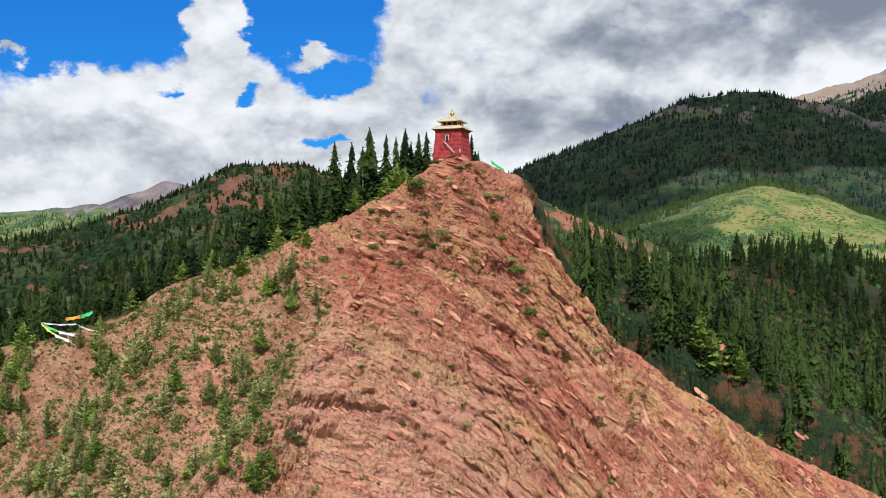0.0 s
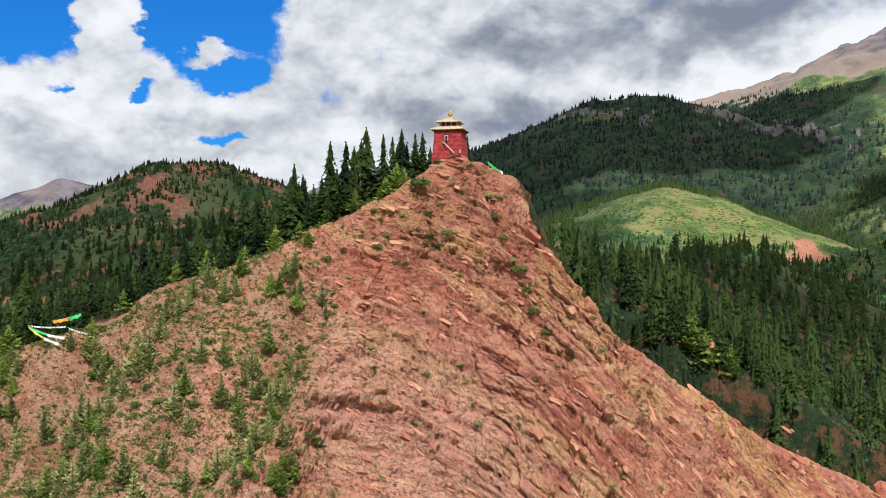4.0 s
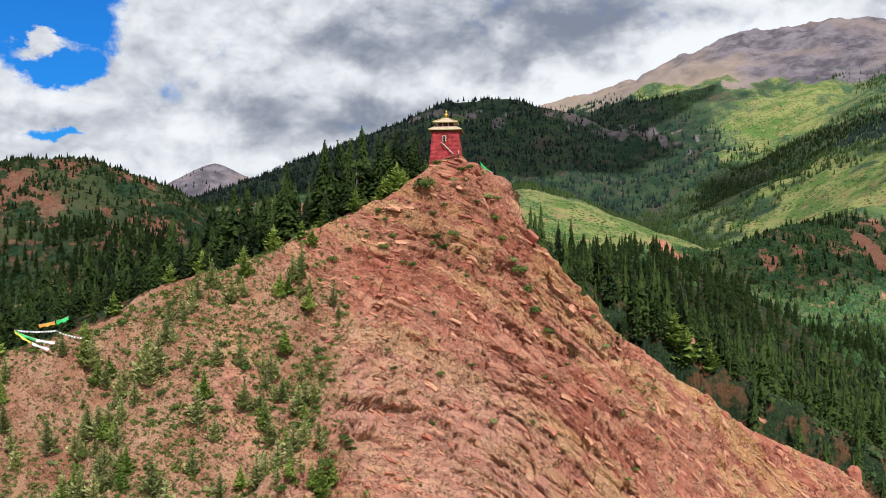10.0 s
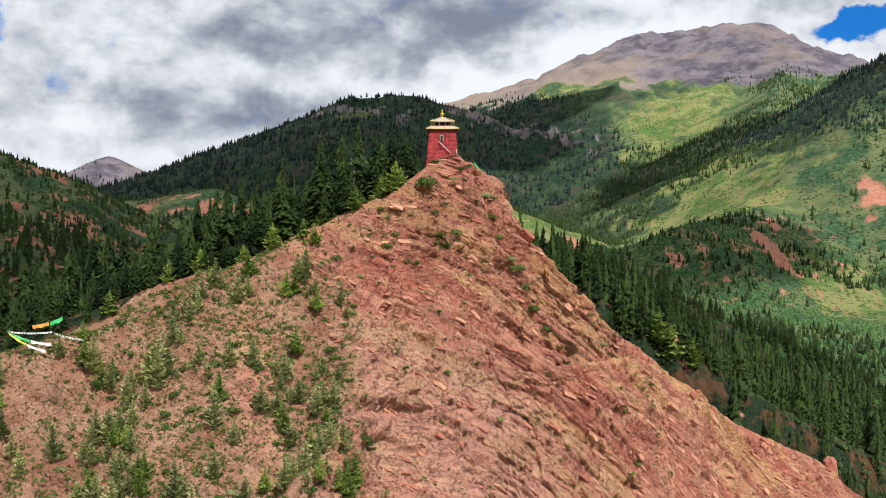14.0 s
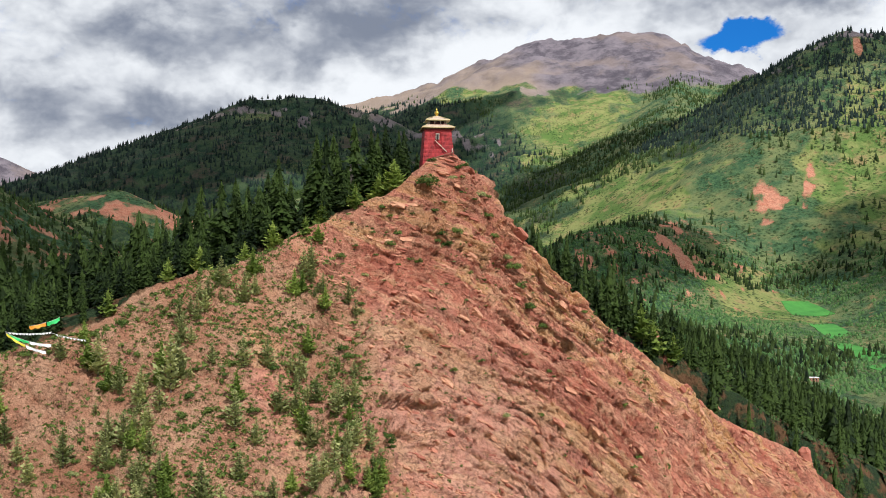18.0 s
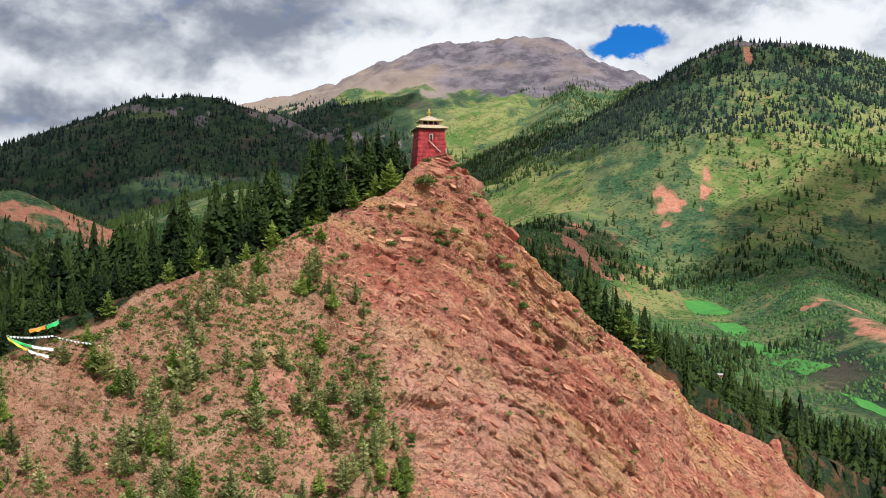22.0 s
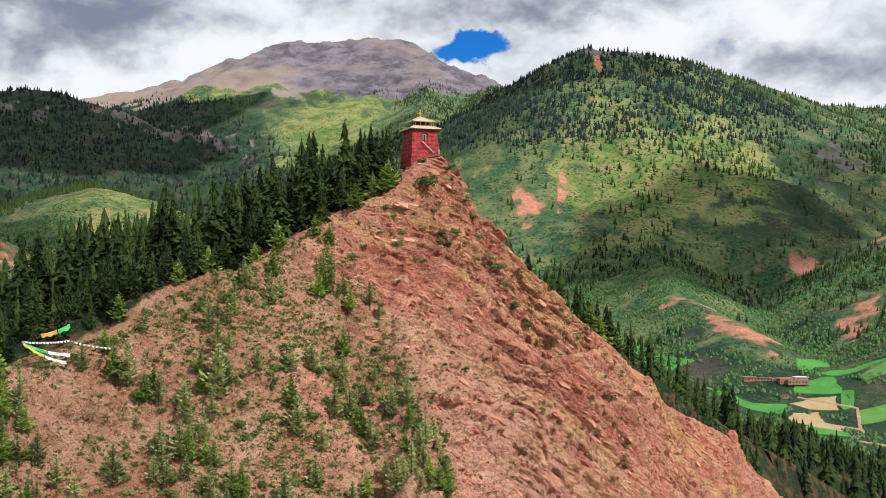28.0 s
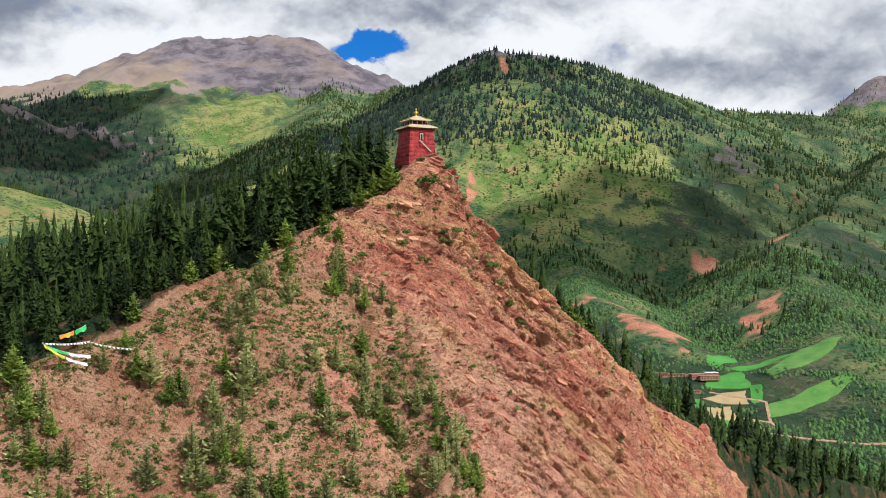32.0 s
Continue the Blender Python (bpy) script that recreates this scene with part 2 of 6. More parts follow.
RIB_FACE = [(0, 219, 15, 3.2, 3.2), (-1, 214.8, 7, 3.5, 3.3), (6, 209.3, -12.5, 3.4, 3.0), (17.6, 203, -22.5, 3.2, 3.0), (34, 200, -20.5, 2.8, 2.8)]
SPINE_BACK = [(6, 238, 14, 2.8, 2.8), (28, 256, 3, 0.62, 0.9), (28, 290, 2, 0.5, 0.4), (4, 350, 5, 0.45, 0.35), (110, 450, -4, 0.45, 0.5), (225, 590, 5, 0.5, 0.5), (330, 760, -40, 0.4, 0.5)]
SHOULDER = [(-3, 231, 16, 0.6, 3.0), (-10, 229.5, 14, 0.6, 3.0), (-18, 230, 10.0, 0.5, 3.0), (-30, 232, 4.6, 0.5, 3.0), (-47, 234, -2.5, 0.45, 3.0), (-66, 237, -12.5, 0.45, 3.0), (-95, 246, -21, 0.4, 3.0), (-140, 256, -30, 0.4, 3.0)]
SPINE_NORTH = [(-14, 234, 8, 0.5, 0.6), (-28, 262, 2, 0.4, 0.5), (-38, 292, -3, 0.35, 0.5), (-34, 335, -4, 0.3, 0.45), (-10, 380, -4, 0.3, 0.4)]
FAR = {
    "west_hill": [(-700, 700, -40, .4, .4), (-340, 885, 26, .45, .45), (-242, 950, 58, .5, .5), (-190, 980, 92, .5, .5), (-148, 1003, 99, .5, .5), (-105, 1020, 82, .5, .5), (-62, 1055, 58, .5, .5), (60, 1130, 10, .5, .5)],
    "red_spur": [(-150, 1750, 70, .4, .4), (118, 1535, 100, .5, .45), (260, 1400, 30, .5, .5)],
    "far_spur": [(-420, 2500, 150, .4, .4), (-60, 2350, 140, .4, .4), (300, 2300, 90, .4, .4)],
    "dark_mountain": [(-700, 4050, 60, .4, .4), (-60, 3950, 240, .4, .4), (270, 3890, 322, .4, .4), (640, 3800, 490, .45, .45), (930, 3740, 610, .5, .5), (1170, 3735, 636, .5, .5), (1340, 3560, 560, .5, .5), (1500, 3350, 420, .5, .5), (1640, 3100, 250, .5, .5)],
    "sunlit_spur": [(960, 2900, 220, .4, .4), (650, 2050, 160, .35, .4), (520, 1650, 118, .4, .4), (610, 1380, 10, .4, .45)],
    "north_slope": [(2600, 3300, 800, .5, .5), (2050, 2650, 500, .5, .5), (1560, 2300, 260, .45, .45), (1195, 1941, 122, .45, .45), (960, 1750, 20, .4, .4)],
    "hump": [(1180, 1500, 110, .4, .4), (960, 1400, 70, .45, .45), (760, 1253, 42, .5, .5), (640, 1120, -30, .45, .5)],
    "east_mountain": [(2600, 2900, 690, .6, .6), (2150, 2250, 540, .6, .6), (1845, 1757, 552, .62, .6), (2100, 1680, 548, .62, .6), (2500, 1700, 530, .55, .5), (2925, 1722, 512, .55, .5), (3500, 1400, 500, .5, .5), (4200, 900, 420, .5, .5)],
    "east_spur": [(1845, 1757, 552, .6, .6), (1400, 1300, 130, .55, .55), (1180, 1050, 20, .5, .5), (960, 845, -46, .5, .5), (804, 647, -78, .45, .5)],
    "south_spur": [(2900, 1100, 330, .5, .5), (1950, 900, 110, .5, .5), (1370, 760, 20, .45, .45), (888, 480, -84, .4, .4)],
    "green_hump": [(1500, 4500, 520, .5, .5), (2080, 3830, 640, .45, .45), (2350, 3700, 560, .45, .45)],
    "grey_mountain": [(1350, 4900, 690, .5, .5), (1840, 4640, 815, .5, .5), (2150, 4383, 900, .5, .5), (2332, 4222, 1000, .5, .5), (2498, 4059, 1070, .5, .5), (2680, 3870, 1055, .5, .5), (2774, 3734, 1030, .5, .5), (2919, 3613, 940, .5, .5), (3070, 3475, 810, .5, .5), (3400, 3350, 700, .5, .5), (3800, 3300, 600, .5, .5)],
    "blue_peak": [(-350, 4830, 230, .4, .4), (-60, 4800, 300, .4, .4), (85, 4780, 455, .6, .5), (290, 4800, 290, .4, .4)],
    "pale_peak": [(-1900, 4200, 200, .4, .4), (-1420, 4180, 240, .5, .5), (-1190, 4330, 352, .6, .6), (-1000, 4400, 300, .5, .5), (-500, 4600, 200, .5, .5)],
    "crag_ridge": [(4180, 1850, 560, .6, .6), (4260, 1750, 690, .8, .8), (4330, 1650, 800, .8, .8), (4420, 1520, 800, .7, .7), (4560, 1250, 860, .6, .6)],
}

def hill_height(X, Y):
    h = smax(smax(ridge(X, Y, SPINE_WEST, 3.0), ridge(X, Y, CREST, 2.5), 1.0), ridge(X, Y, SPINE_EAST, 1.5), 2.0)
    h = smax(h, smax(ridge(X, Y, PLATFORM, 6.0), ridge(X, Y, SPINE_NORTH_EAST, 1.5) - 4.0 * np.maximum(0, np.interp(X, [-10, 2, 8, 18, 30, 60], [226, 223, 222, 220, 218, 206]) - Y), 1.0), 1.0)
    h = smax(h, ridge(X, Y, RIB_WEST, 2.0), 3.0)
    h = smax(h, ridge(X, Y, RIB_FACE, 2.0), 4.0)
    h = smax(h, ridge(X, Y, SHOULDER, 5.0), 1.5)
    h = smax(h, ridge(X, Y, SPINE_NORTH, 8.0) - 3.0 * np.maximum(0, 232 - Y), 2.0)
    cliff = np.maximum(0, np.interp(X, [-130, 2, 30, 64, 130], [235, 238, 232, 222, 222]) - Y)
    return smax(h, ridge(X, Y, SPINE_BACK, 6.0) - 2.5 * cliff, 4.0)


def land(X, Y):
    """Height of the ground."""
    X, Y = np.asarray(X, float), np.asarray(Y, float)
    east = np.interp(Y, [-600, 0, 548, 1046, 1504, 3455, 5000], [-260, -200, -131, -63, 0, 180, 300])
    west = np.interp(Y, [-600, 0, 548, 1500, 5000], [-260, -180, -95, -40, 60])
    base = west + (east - west) * smooth(0, 700, X)
    gully = fbm(X / 300 + Y / 900, Y / 300, octaves=5, seed=3, ridged=True) if X.size > 1 or np.hypot(X, Y - 224).max() > 320 else np.zeros(X.shape)
    h = base
    dist = np.hypot(X, Y - 224)
    away = dist > 320                       # nothing of the far ridges reaches the hill itself
    if away.any():
        fx, fy, fh = X[away], Y[away], h[away]
        for pts in FAR.values():
            fh = smax(fh, ridge(fx, fy, pts, 12.0, gully[away]), 18.0)
        h = h.copy()
        h[away] = fh
    h = h + fbm(X / 70, Y / 70, octaves=4, seed=9) * 7 * np.clip((h - base) / 60.0, 0, 1) * smooth(300, 900, dist)
    if away.any():
        h = h + (fbm(X / 210, Y / 210, octaves=5, seed=13, ridged=True) - 0.1) * 45 * smooth(620, 940, h) * smooth(3600, 4200, np.hypot(X, Y))
    near = hill_height(X, Y)
    near = near + fbm(X / 9, Y / 9, octaves=3, seed=21) * 0.8 * smooth(6, 20, dist)
    return smax(h, near, 6.0)


# ---------------------------------------------------------------- materials
def material(name):
    m = bpy.data.materials.new(name)
    m.use_nodes = True
    n = Nodes(m.node_tree)
    b = n.add("ShaderNodeBsdfPrincipled")
    n.put(n.add("ShaderNodeOutputMaterial").inputs[0], b.outputs[0])
    return m, n, b


def plain(name, colour, rough=0.8, vary=0.25, scale=3.0, metal=0.0, bump=0.15):
    m, n, b = material(name)
    pos = n.add("ShaderNodeTexCoord").outputs["Object"]
    a = n.noise(pos, scale, 5, 0.6)
    c = n.noise(pos, scale * 7, 4, 0.6)
    f = n.math("ADD", n.math("MULTIPLY", a, 0.65), n.math("MULTIPLY", c, 0.35))
    lo, hi = tuple(x * (1 - vary) for x in colour), tuple(min(1, x * (1 + vary)) for x in colour)
    n.put(b.inputs["Base Color"], n.mix(n.ramp(f, 0.35, 0.65), lo, hi))
    n.put(b.inputs["Roughness"], rough)
    n.put(b.inputs["Metallic"], metal)
    if bump:
        bn = n.add("ShaderNodeBump")
        n.put(bn.inputs["Strength"], bump)
        n.put(bn.inputs["Height"], f)
        n.put(b.inputs["Normal"], bn.outputs[0])
    return m


def foliage(name, dark, light):
    m, n, b = material(name)
    info = n.add("ShaderNodeObjectInfo").outputs["Random"]
    isl = n.add("ShaderNodeNewGeometry").outputs["Random Per Island"]
    pos = n.add("ShaderNodeNewGeometry").outputs["Position"]
    tint = n.add("ShaderNodeAttribute", attribute_name="tint").outputs["Fac"]
    f = n.math("ADD", n.math("MULTIPLY", isl, 0.36), n.math("MULTIPLY", n.math("MAXIMUM", info, tint), 0.45))
    f = n.math("ADD", f, n.math("MULTIPLY", n.noise(pos, 0.12, 4, 0.6), 0.5))
    col = n.mix(n.ramp(f, 0.25, 1.05), dark, light)
    col = n.mix(n.ramp(n.noise(pos, 3.0, 4, 0.7), 0.4, 0.62), col, n.mix(1.0, col, (1.5, 1.45, 1.3), "MULTIPLY"))
    n.put(b.inputs["Base Color"], col)
    n.put(b.inputs["Roughness"], 0.7)
    n.put(b.inputs["Specular IOR Level"], 0.2)
    thin = n.add("ShaderNodeBsdfTranslucent")
    n.put(thin.inputs[0], col)
    both = n.add("ShaderNodeMixShader")
    both.inputs[0].default_value = 0.35
    n.put(both.inputs[1], b.outputs[0])
    n.put(both.inputs[2], thin.outputs[0])
    n.put(n.tree.nodes["Material Output"].inputs[0], both.outputs[0])
    return m


def ground_material():
    """Red rock and soil, grass, scrub, forest floor and grey scree, laid by the ground's own cover values."""
    m, n, b = material("ground")
    pos = n.add("ShaderNodeNewGeometry").outputs["Position"]

    def cover(name):
        return n.add("ShaderNodeAttribute", attribute_name=name).outputs["Fac"]
    big, mid, fine, speck = n.noise(pos, 0.016, 5, 0.6), n.noise(pos, 0.15, 6, 0.64), n.noise(pos, 1.1, 7, 0.68), n.noise(pos, 4.5, 5, 0.7)
    # beds of the folded rock, cut by joints into slabs of unlike tint
    bed = n.math("MULTIPLY", cover("bed"), 100.0)
    sep = n.add("ShaderNodeSeparateXYZ")
    n.put(sep.inputs[0], n.vec("ADD", pos, n.vec("SCALE", n.noise(pos, 0.5, 5, 0.65, color=True), 2.2)))
    along = n.math("ADD", n.math("MULTIPLY", sep.outputs[0], 0.8), n.math("ADD", n.math("MULTIPLY", sep.outputs[2], -0.5), n.math("MULTIPLY", sep.outputs[1], 0.3)))

    def sheet(stretch):
        c = n.add("ShaderNodeCombineXYZ")
        n.put(c.inputs[0], n.math("ADD", bed, n.math("MULTIPLY", fine, 1.3)))
        n.put(c.inputs[1], n.math("MULTIPLY", along, stretch))
        return c.outputs[0]

    def joints(stretch, scale, wide):
        """Tint of each slab and the open joints between the slabs."""
        out = []
        for feature in ("F1", "DISTANCE_TO_EDGE"):
            v = n.add("ShaderNodeTexVoronoi", voronoi_dimensions="2D", feature=feature)
            n.put(v.inputs["Vector"], sheet(stretch))
            v.inputs["Scale"].default_value = scale
            out.append(v)
        sc = n.add("ShaderNodeSeparateColor")
        n.put(sc.inputs[0], out[0].outputs["Color"])
        return sc.outputs[0], n.ramp(out[1].outputs["Distance"], wide, wide * 0.25)
    tint_b, crack_b = joints(0.42, 1.5, 0.07)
    comb = n.add("ShaderNodeCombineXYZ")
    n.put(comb.inputs[2], bed)
    n.put(comb.inputs[0], n.math("MULTIPLY", mid, 2.5))
    n.put(comb.inputs[1], n.math("MULTIPLY", fine, 0.5))
    lines, broad = n.noise(comb.outputs[0], 1.0, 7, 0.74), n.noise(comb.outputs[0], 0.26, 3, 0.55)
    red = n.mix(n.ramp(mid, 0.32, 0.68), (0.52, 0.165, 0.105), (0.71, 0.315, 0.205))
    slab = cover("slab")
    red = n.mix(n.math("MULTIPLY", n.ramp(slab, 0.52, 0.78), 0.75), red, (0.72, 0.415, 0.25))
    red = n.mix(n.math("MULTIPLY", n.ramp(slab, 0.42, 0.22), 0.7), red, (0.36, 0.115, 0.082))
    red = n.mix(n.math("MULTIPLY", n.ramp(tint_b, 0.3, 0.0), 0.45), red, (0.29, 0.09, 0.062))
    red = n.mix(n.math("MULTIPLY", n.ramp(n.noise(pos, 0.055, 5, 0.6), 0.46, 0.6), 0.6), red, (0.66, 0.325, 0.215))
    red = n.mix(n.math("MULTIPLY", n.ramp(n.noise(n.vec("ADD", pos, (40.0, 7.0, 13.0)), 0.07, 5, 0.6), 0.54, 0.66), 0.5), red, (0.36, 0.115, 0.085))
    ochre = n.mix(n.ramp(lines, 0.4, 0.6), (0.57, 0.29, 0.12), (0.74, 0.47, 0.25))
    red = n.mix(n.math("MULTIPLY", n.math("MULTIPLY", n.ramp(n.math("ADD", broad, n.math("MULTIPLY", slab, 0.10)), 0.51, 0.57), n.ramp(n.noise(pos, 0.08, 5, 0.65), 0.41, 0.52)), 0.9), red, ochre)
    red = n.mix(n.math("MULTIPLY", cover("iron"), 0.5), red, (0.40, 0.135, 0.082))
    red = n.mix(n.math("MULTIPLY", cover("fan"), 0.62), red, (0.78, 0.45, 0.335))
    red = n.mix(n.math("MULTIPLY", n.ramp(lines, 0.54, 0.64), 0.6), red, (0.26, 0.088, 0.062))
    red = n.mix(n.math("MULTIPLY", n.ramp(fine, 0.54, 0.68), 0.6), red, (0.80, 0.47, 0.305))
    red = n.mix(n.math("MULTIPLY", n.ramp(n.noise(pos, 0.35, 6, 0.7), 0.59, 0.68), 0.5), red, (0.24, 0.08, 0.06))
    open_joint = n.math("MULTIPLY", crack_b, n.ramp(n.noise(pos, 0.22, 5, 0.65), 0.42, 0.56))
    red = n.mix(n.math("MULTIPLY", open_joint, 0.32), red, (0.15, 0.06, 0.045))
    red = n.mix(n.math("MULTIPLY", n.ramp(speck, 0.57, 0.64), 0.55), red, (0.16, 0.062, 0.045))
    soil = n.mix(n.ramp(mid, 0.3, 0.7), (0.45, 0.205, 0.122), (0.62, 0.37, 0.235))
    soil = n.mix(n.math("MULTIPLY", n.ramp(fine, 0.5, 0.7), 0.5), soil, (0.36, 0.13, 0.08))
    soil = n.mix(n.math("MULTIPLY", n.ramp(speck, 0.52, 0.62), 0.75), soil, (0.13, 0.085, 0.04))
    rock = n.mix(cover("scree"), red, soil)
    # grass with scrub dotted over it
    grass = n.mix(n.ramp(mid, 0.3, 0.7), (0.024, 0.076, 0.038), (0.088, 0.170, 0.072))
    grass = n.mix(n.math("MULTIPLY", n.ramp(big, 0.40, 0.62), 0.75), grass, (0.22, 0.25, 0.10))
    grass = n.mix(n.math("MULTIPLY", n.ramp(n.noise(pos, 0.05, 6, 0.7), 0.55, 0.68), 0.7), grass, (0.34, 0.20, 0.10))
    sward = n.mix(n.ramp(n.noise(pos, 0.012, 6, 0.68), 0.42, 0.58), (0.115, 0.20, 0.050), (0.28, 0.30, 0.105))
    sward = n.mix(n.math("MULTIPLY", n.ramp(n.noise(pos, 0.035, 7, 0.72), 0.52, 0.62), 0.75), sward, (0.36, 0.25, 0.125))
    grass = n.mix(n.ramp(n.math("ADD", cover("meadow"), n.math("MULTIPLY", mid, 0.4)), 0.35, 0.75), grass, sward)
    cells = n.add("ShaderNodeTexVoronoi")
    n.put(cells.inputs["Vector"], n.vec("ADD", pos, n.vec("SCALE", n.noise(pos, 0.2, 3, color=True), 6.0)))
    cells.inputs["Scale"].default_value = 0.14
    scrub = n.math("MULTIPLY", n.ramp(cells.outputs["Distance"], 0.52, 0.25), n.ramp(n.noise(pos, 0.03, 4), 0.38, 0.55))
    grass = n.mix(n.math("MULTIPLY", scrub, 0.85), grass, (0.02, 0.045, 0.012))
    floor = n.mix(n.ramp(fine, 0.3, 0.7), (0.014, 0.032, 0.016), (0.045, 0.075, 0.030))
    floor = n.mix(n.math("MULTIPLY", n.ramp(mid, 0.48, 0.6), n.math("MULTIPLY", cover("home"), 0.75)), floor, (0.20, 0.095, 0.05))
    shade = n.mix(n.ramp(n.noise(pos, 0.018, 7, 0.7), 0.4, 0.6), (0.016, 0.044, 0.024), (0.050, 0.082, 0.038))
    shade = n.mix(n.math("MULTIPLY", n.ramp(n.noise(n.vec("ADD", pos, (90.0, 30.0, 0.0)), 0.011, 8, 0.72), 0.52, 0.64), 0.7), shade, (0.105, 0.072, 0.062))
    floor = n.mix(cover("home"), shade, floor)
    grey = n.mix(n.ramp(n.noise(pos, 0.011, 9, 0.72), 0.36, 0.64), (0.085, 0.075, 0.092), (0.23, 0.20, 0.222))
    grey = n.mix(n.math("MULTIPLY", n.ramp(n.noise(pos, 0.0035, 5, 0.6), 0.5, 0.62), 0.5), grey, (0.29, 0.225, 0.19))
    grey = n.mix(n.math("MULTIPLY", cover("scree"), n.ramp(n.noise(pos, 0.006, 6, 0.65), 0.3, 0.6, 0.35, 0.75)), grey, (0.38, 0.29, 0.215))
    cut = n.math("ADD", n.math("MULTIPLY", mid, 0.6), n.math("MULTIPLY", fine, 0.4))

    def over(base, top, name, soft=0.12):
        edge = n.math("SUBTRACT", n.math("ADD", cover(name), cut), 1.0)
        return n.mix(n.ramp(edge, -soft, soft), base, top)
    col = over(rock, grass, "grass")
    col = over(col, floor, "forest")
    col = over(col, grey, "grey")
    n.put(b.inputs["Base Color"], col)
    n.put(b.inputs["Roughness"], 0.92)
    n.put(b.inputs["Specular IOR Level"], 0.15)
    bn = n.add("ShaderNodeBump")
    n.put(bn.inputs["Strength"], 1.0)
    n.put(bn.inputs["Distance"], 0.9)
    n.put(bn.inputs["Height"], n.math("SUBTRACT", n.math("ADD", n.math("ADD", n.math("MULTIPLY", lines, 0.4), n.math("MULTIPLY", tint_b, 0.25)), n.math("ADD", fine, n.math("MULTIPLY", speck, 0.45))), n.math("MULTIPLY", open_joint, 0.5)))
    n.put(b.inputs["Normal"], bn.outputs[0])
    return m


M_GROUND = ground_material()
M_SPRUCE = foliage("spruce_needles", (0.004, 0.012, 0.005), (0.052, 0.090, 0.020))
M_BARK = plain("bark", (0.10, 0.07, 0.05), 0.9)
M_BUSH = foliage("shrub_leaves", (0.030, 0.072, 0.014), (0.145, 0.195, 0.050))
M_SCRUB = foliage("valley_leaves", (0.022, 0.082, 0.028), (0.125, 0.235, 0.078))
# spruce again, darker and bluer: distance haze and shade put into the colour
M_HAZE_SPRUCE = foliage("haze_tinted_spruce_needles", (0.006, 0.018, 0.017), (0.030, 0.052, 0.042))
M_REDWALL = plain("red_plaster", (0.30, 0.028, 0.030), 0.85, 0.45, 0.9, 0, 0.6)
M_ROOF = plain("gilded_tin_roof", (0.50, 0.39, 0.29), 0.6, 0.22, 1.2)
M_GOLD = plain("gold", (0.75, 0.5, 0.1), 0.3, 0.1, 4, 1.0, 0)


# ---------------------------------------------------------------- ground
CX, CY = 2.5, 225.0


def grid(radii, angles):
    R, A = np.meshgrid(radii, angles, indexing="ij")
    return CX + R * np.sin(A), CY + R * np.cos(A)


def grid_faces(nr, na, offset, closed):
    i, j = np.meshgrid(np.arange(nr - 1), np.arange(na if closed else na - 1), indexing="ij")
    k = (j + 1) % na
    return (np.stack([i * na + j, i * na + k, (i + 1) * na + k, (i + 1) * na + j], -1).reshape(-1, 4) + offset)[:, ::-1]


# bare red slips and crags (x, y, half length, half width, degrees from +y to +x)
SCARS = ((1200, 1362, 80, 40, 45), (1270, 1330, 70, 12, 50), (870, 1212, 85, 20, 21), (118, 1480, 230, 80, 125), (1400, 900, 60, 26, 60), (1540, 860, 60, 24, 60), (850, 690, 75, 30, 45),
         (930, 800, 60, 26, 30), (820, 640, 60, 40, 70), (1040, 640, 90, 30, 65), (-190, 925, 22, 7, 20), (-160, 870, 20, 9, 0), (-250, 880, 24, 8, 40), (620, 1350, 60, 25, 30), (1790, 1680, 110, 9, 45))
# open grassland
MEADOWS = ((600, 1540, 280, 150, 20), (2180, 3750, 520, 260, 120), (1100, 1700, 300, 150, 35), (1420, 1280, 260, 120, 50), (1650, 1240, 240, 110, 60), (900, 1080, 150, 70, 20), (1900, 3000, 320, 150, 50))
CRAGS = ((780, 3650, 200, 38, 102), (1060, 3500, 110, 35, 20), (1440, 3380, 380, 95, 146), (1300, 3420, 60, 30, 40), (2080, 3790, 260, 70, 130), (1930, 1720, 230, 60, 100), (2500, 1690, 420, 55, 92), (2010, 1150, 130, 70, 60), (-1190, 4300, 400, 200, 60),
         (4400, 1580, 420, 260, 150), (85, 4760, 300, 200, 90))


def blots(x, y, spots):
    out = np.zeros(x.shape)
    ripple = fbm(x / 38, y / 38, octaves=5, seed=91) * 1.7
    for px, py, a, c, deg in spots:
        s, k = math.sin(radians(deg)), math.cos(radians(deg))
        u, v = (x - px) * s + (y - py) * k, (x - px) * k - (y - py) * s
        out = np.maximum(out, smooth(1.55, 0.35, np.sqrt((u / a) ** 2 + (v / c) ** 2) + 0.55 * ripple))
    return out


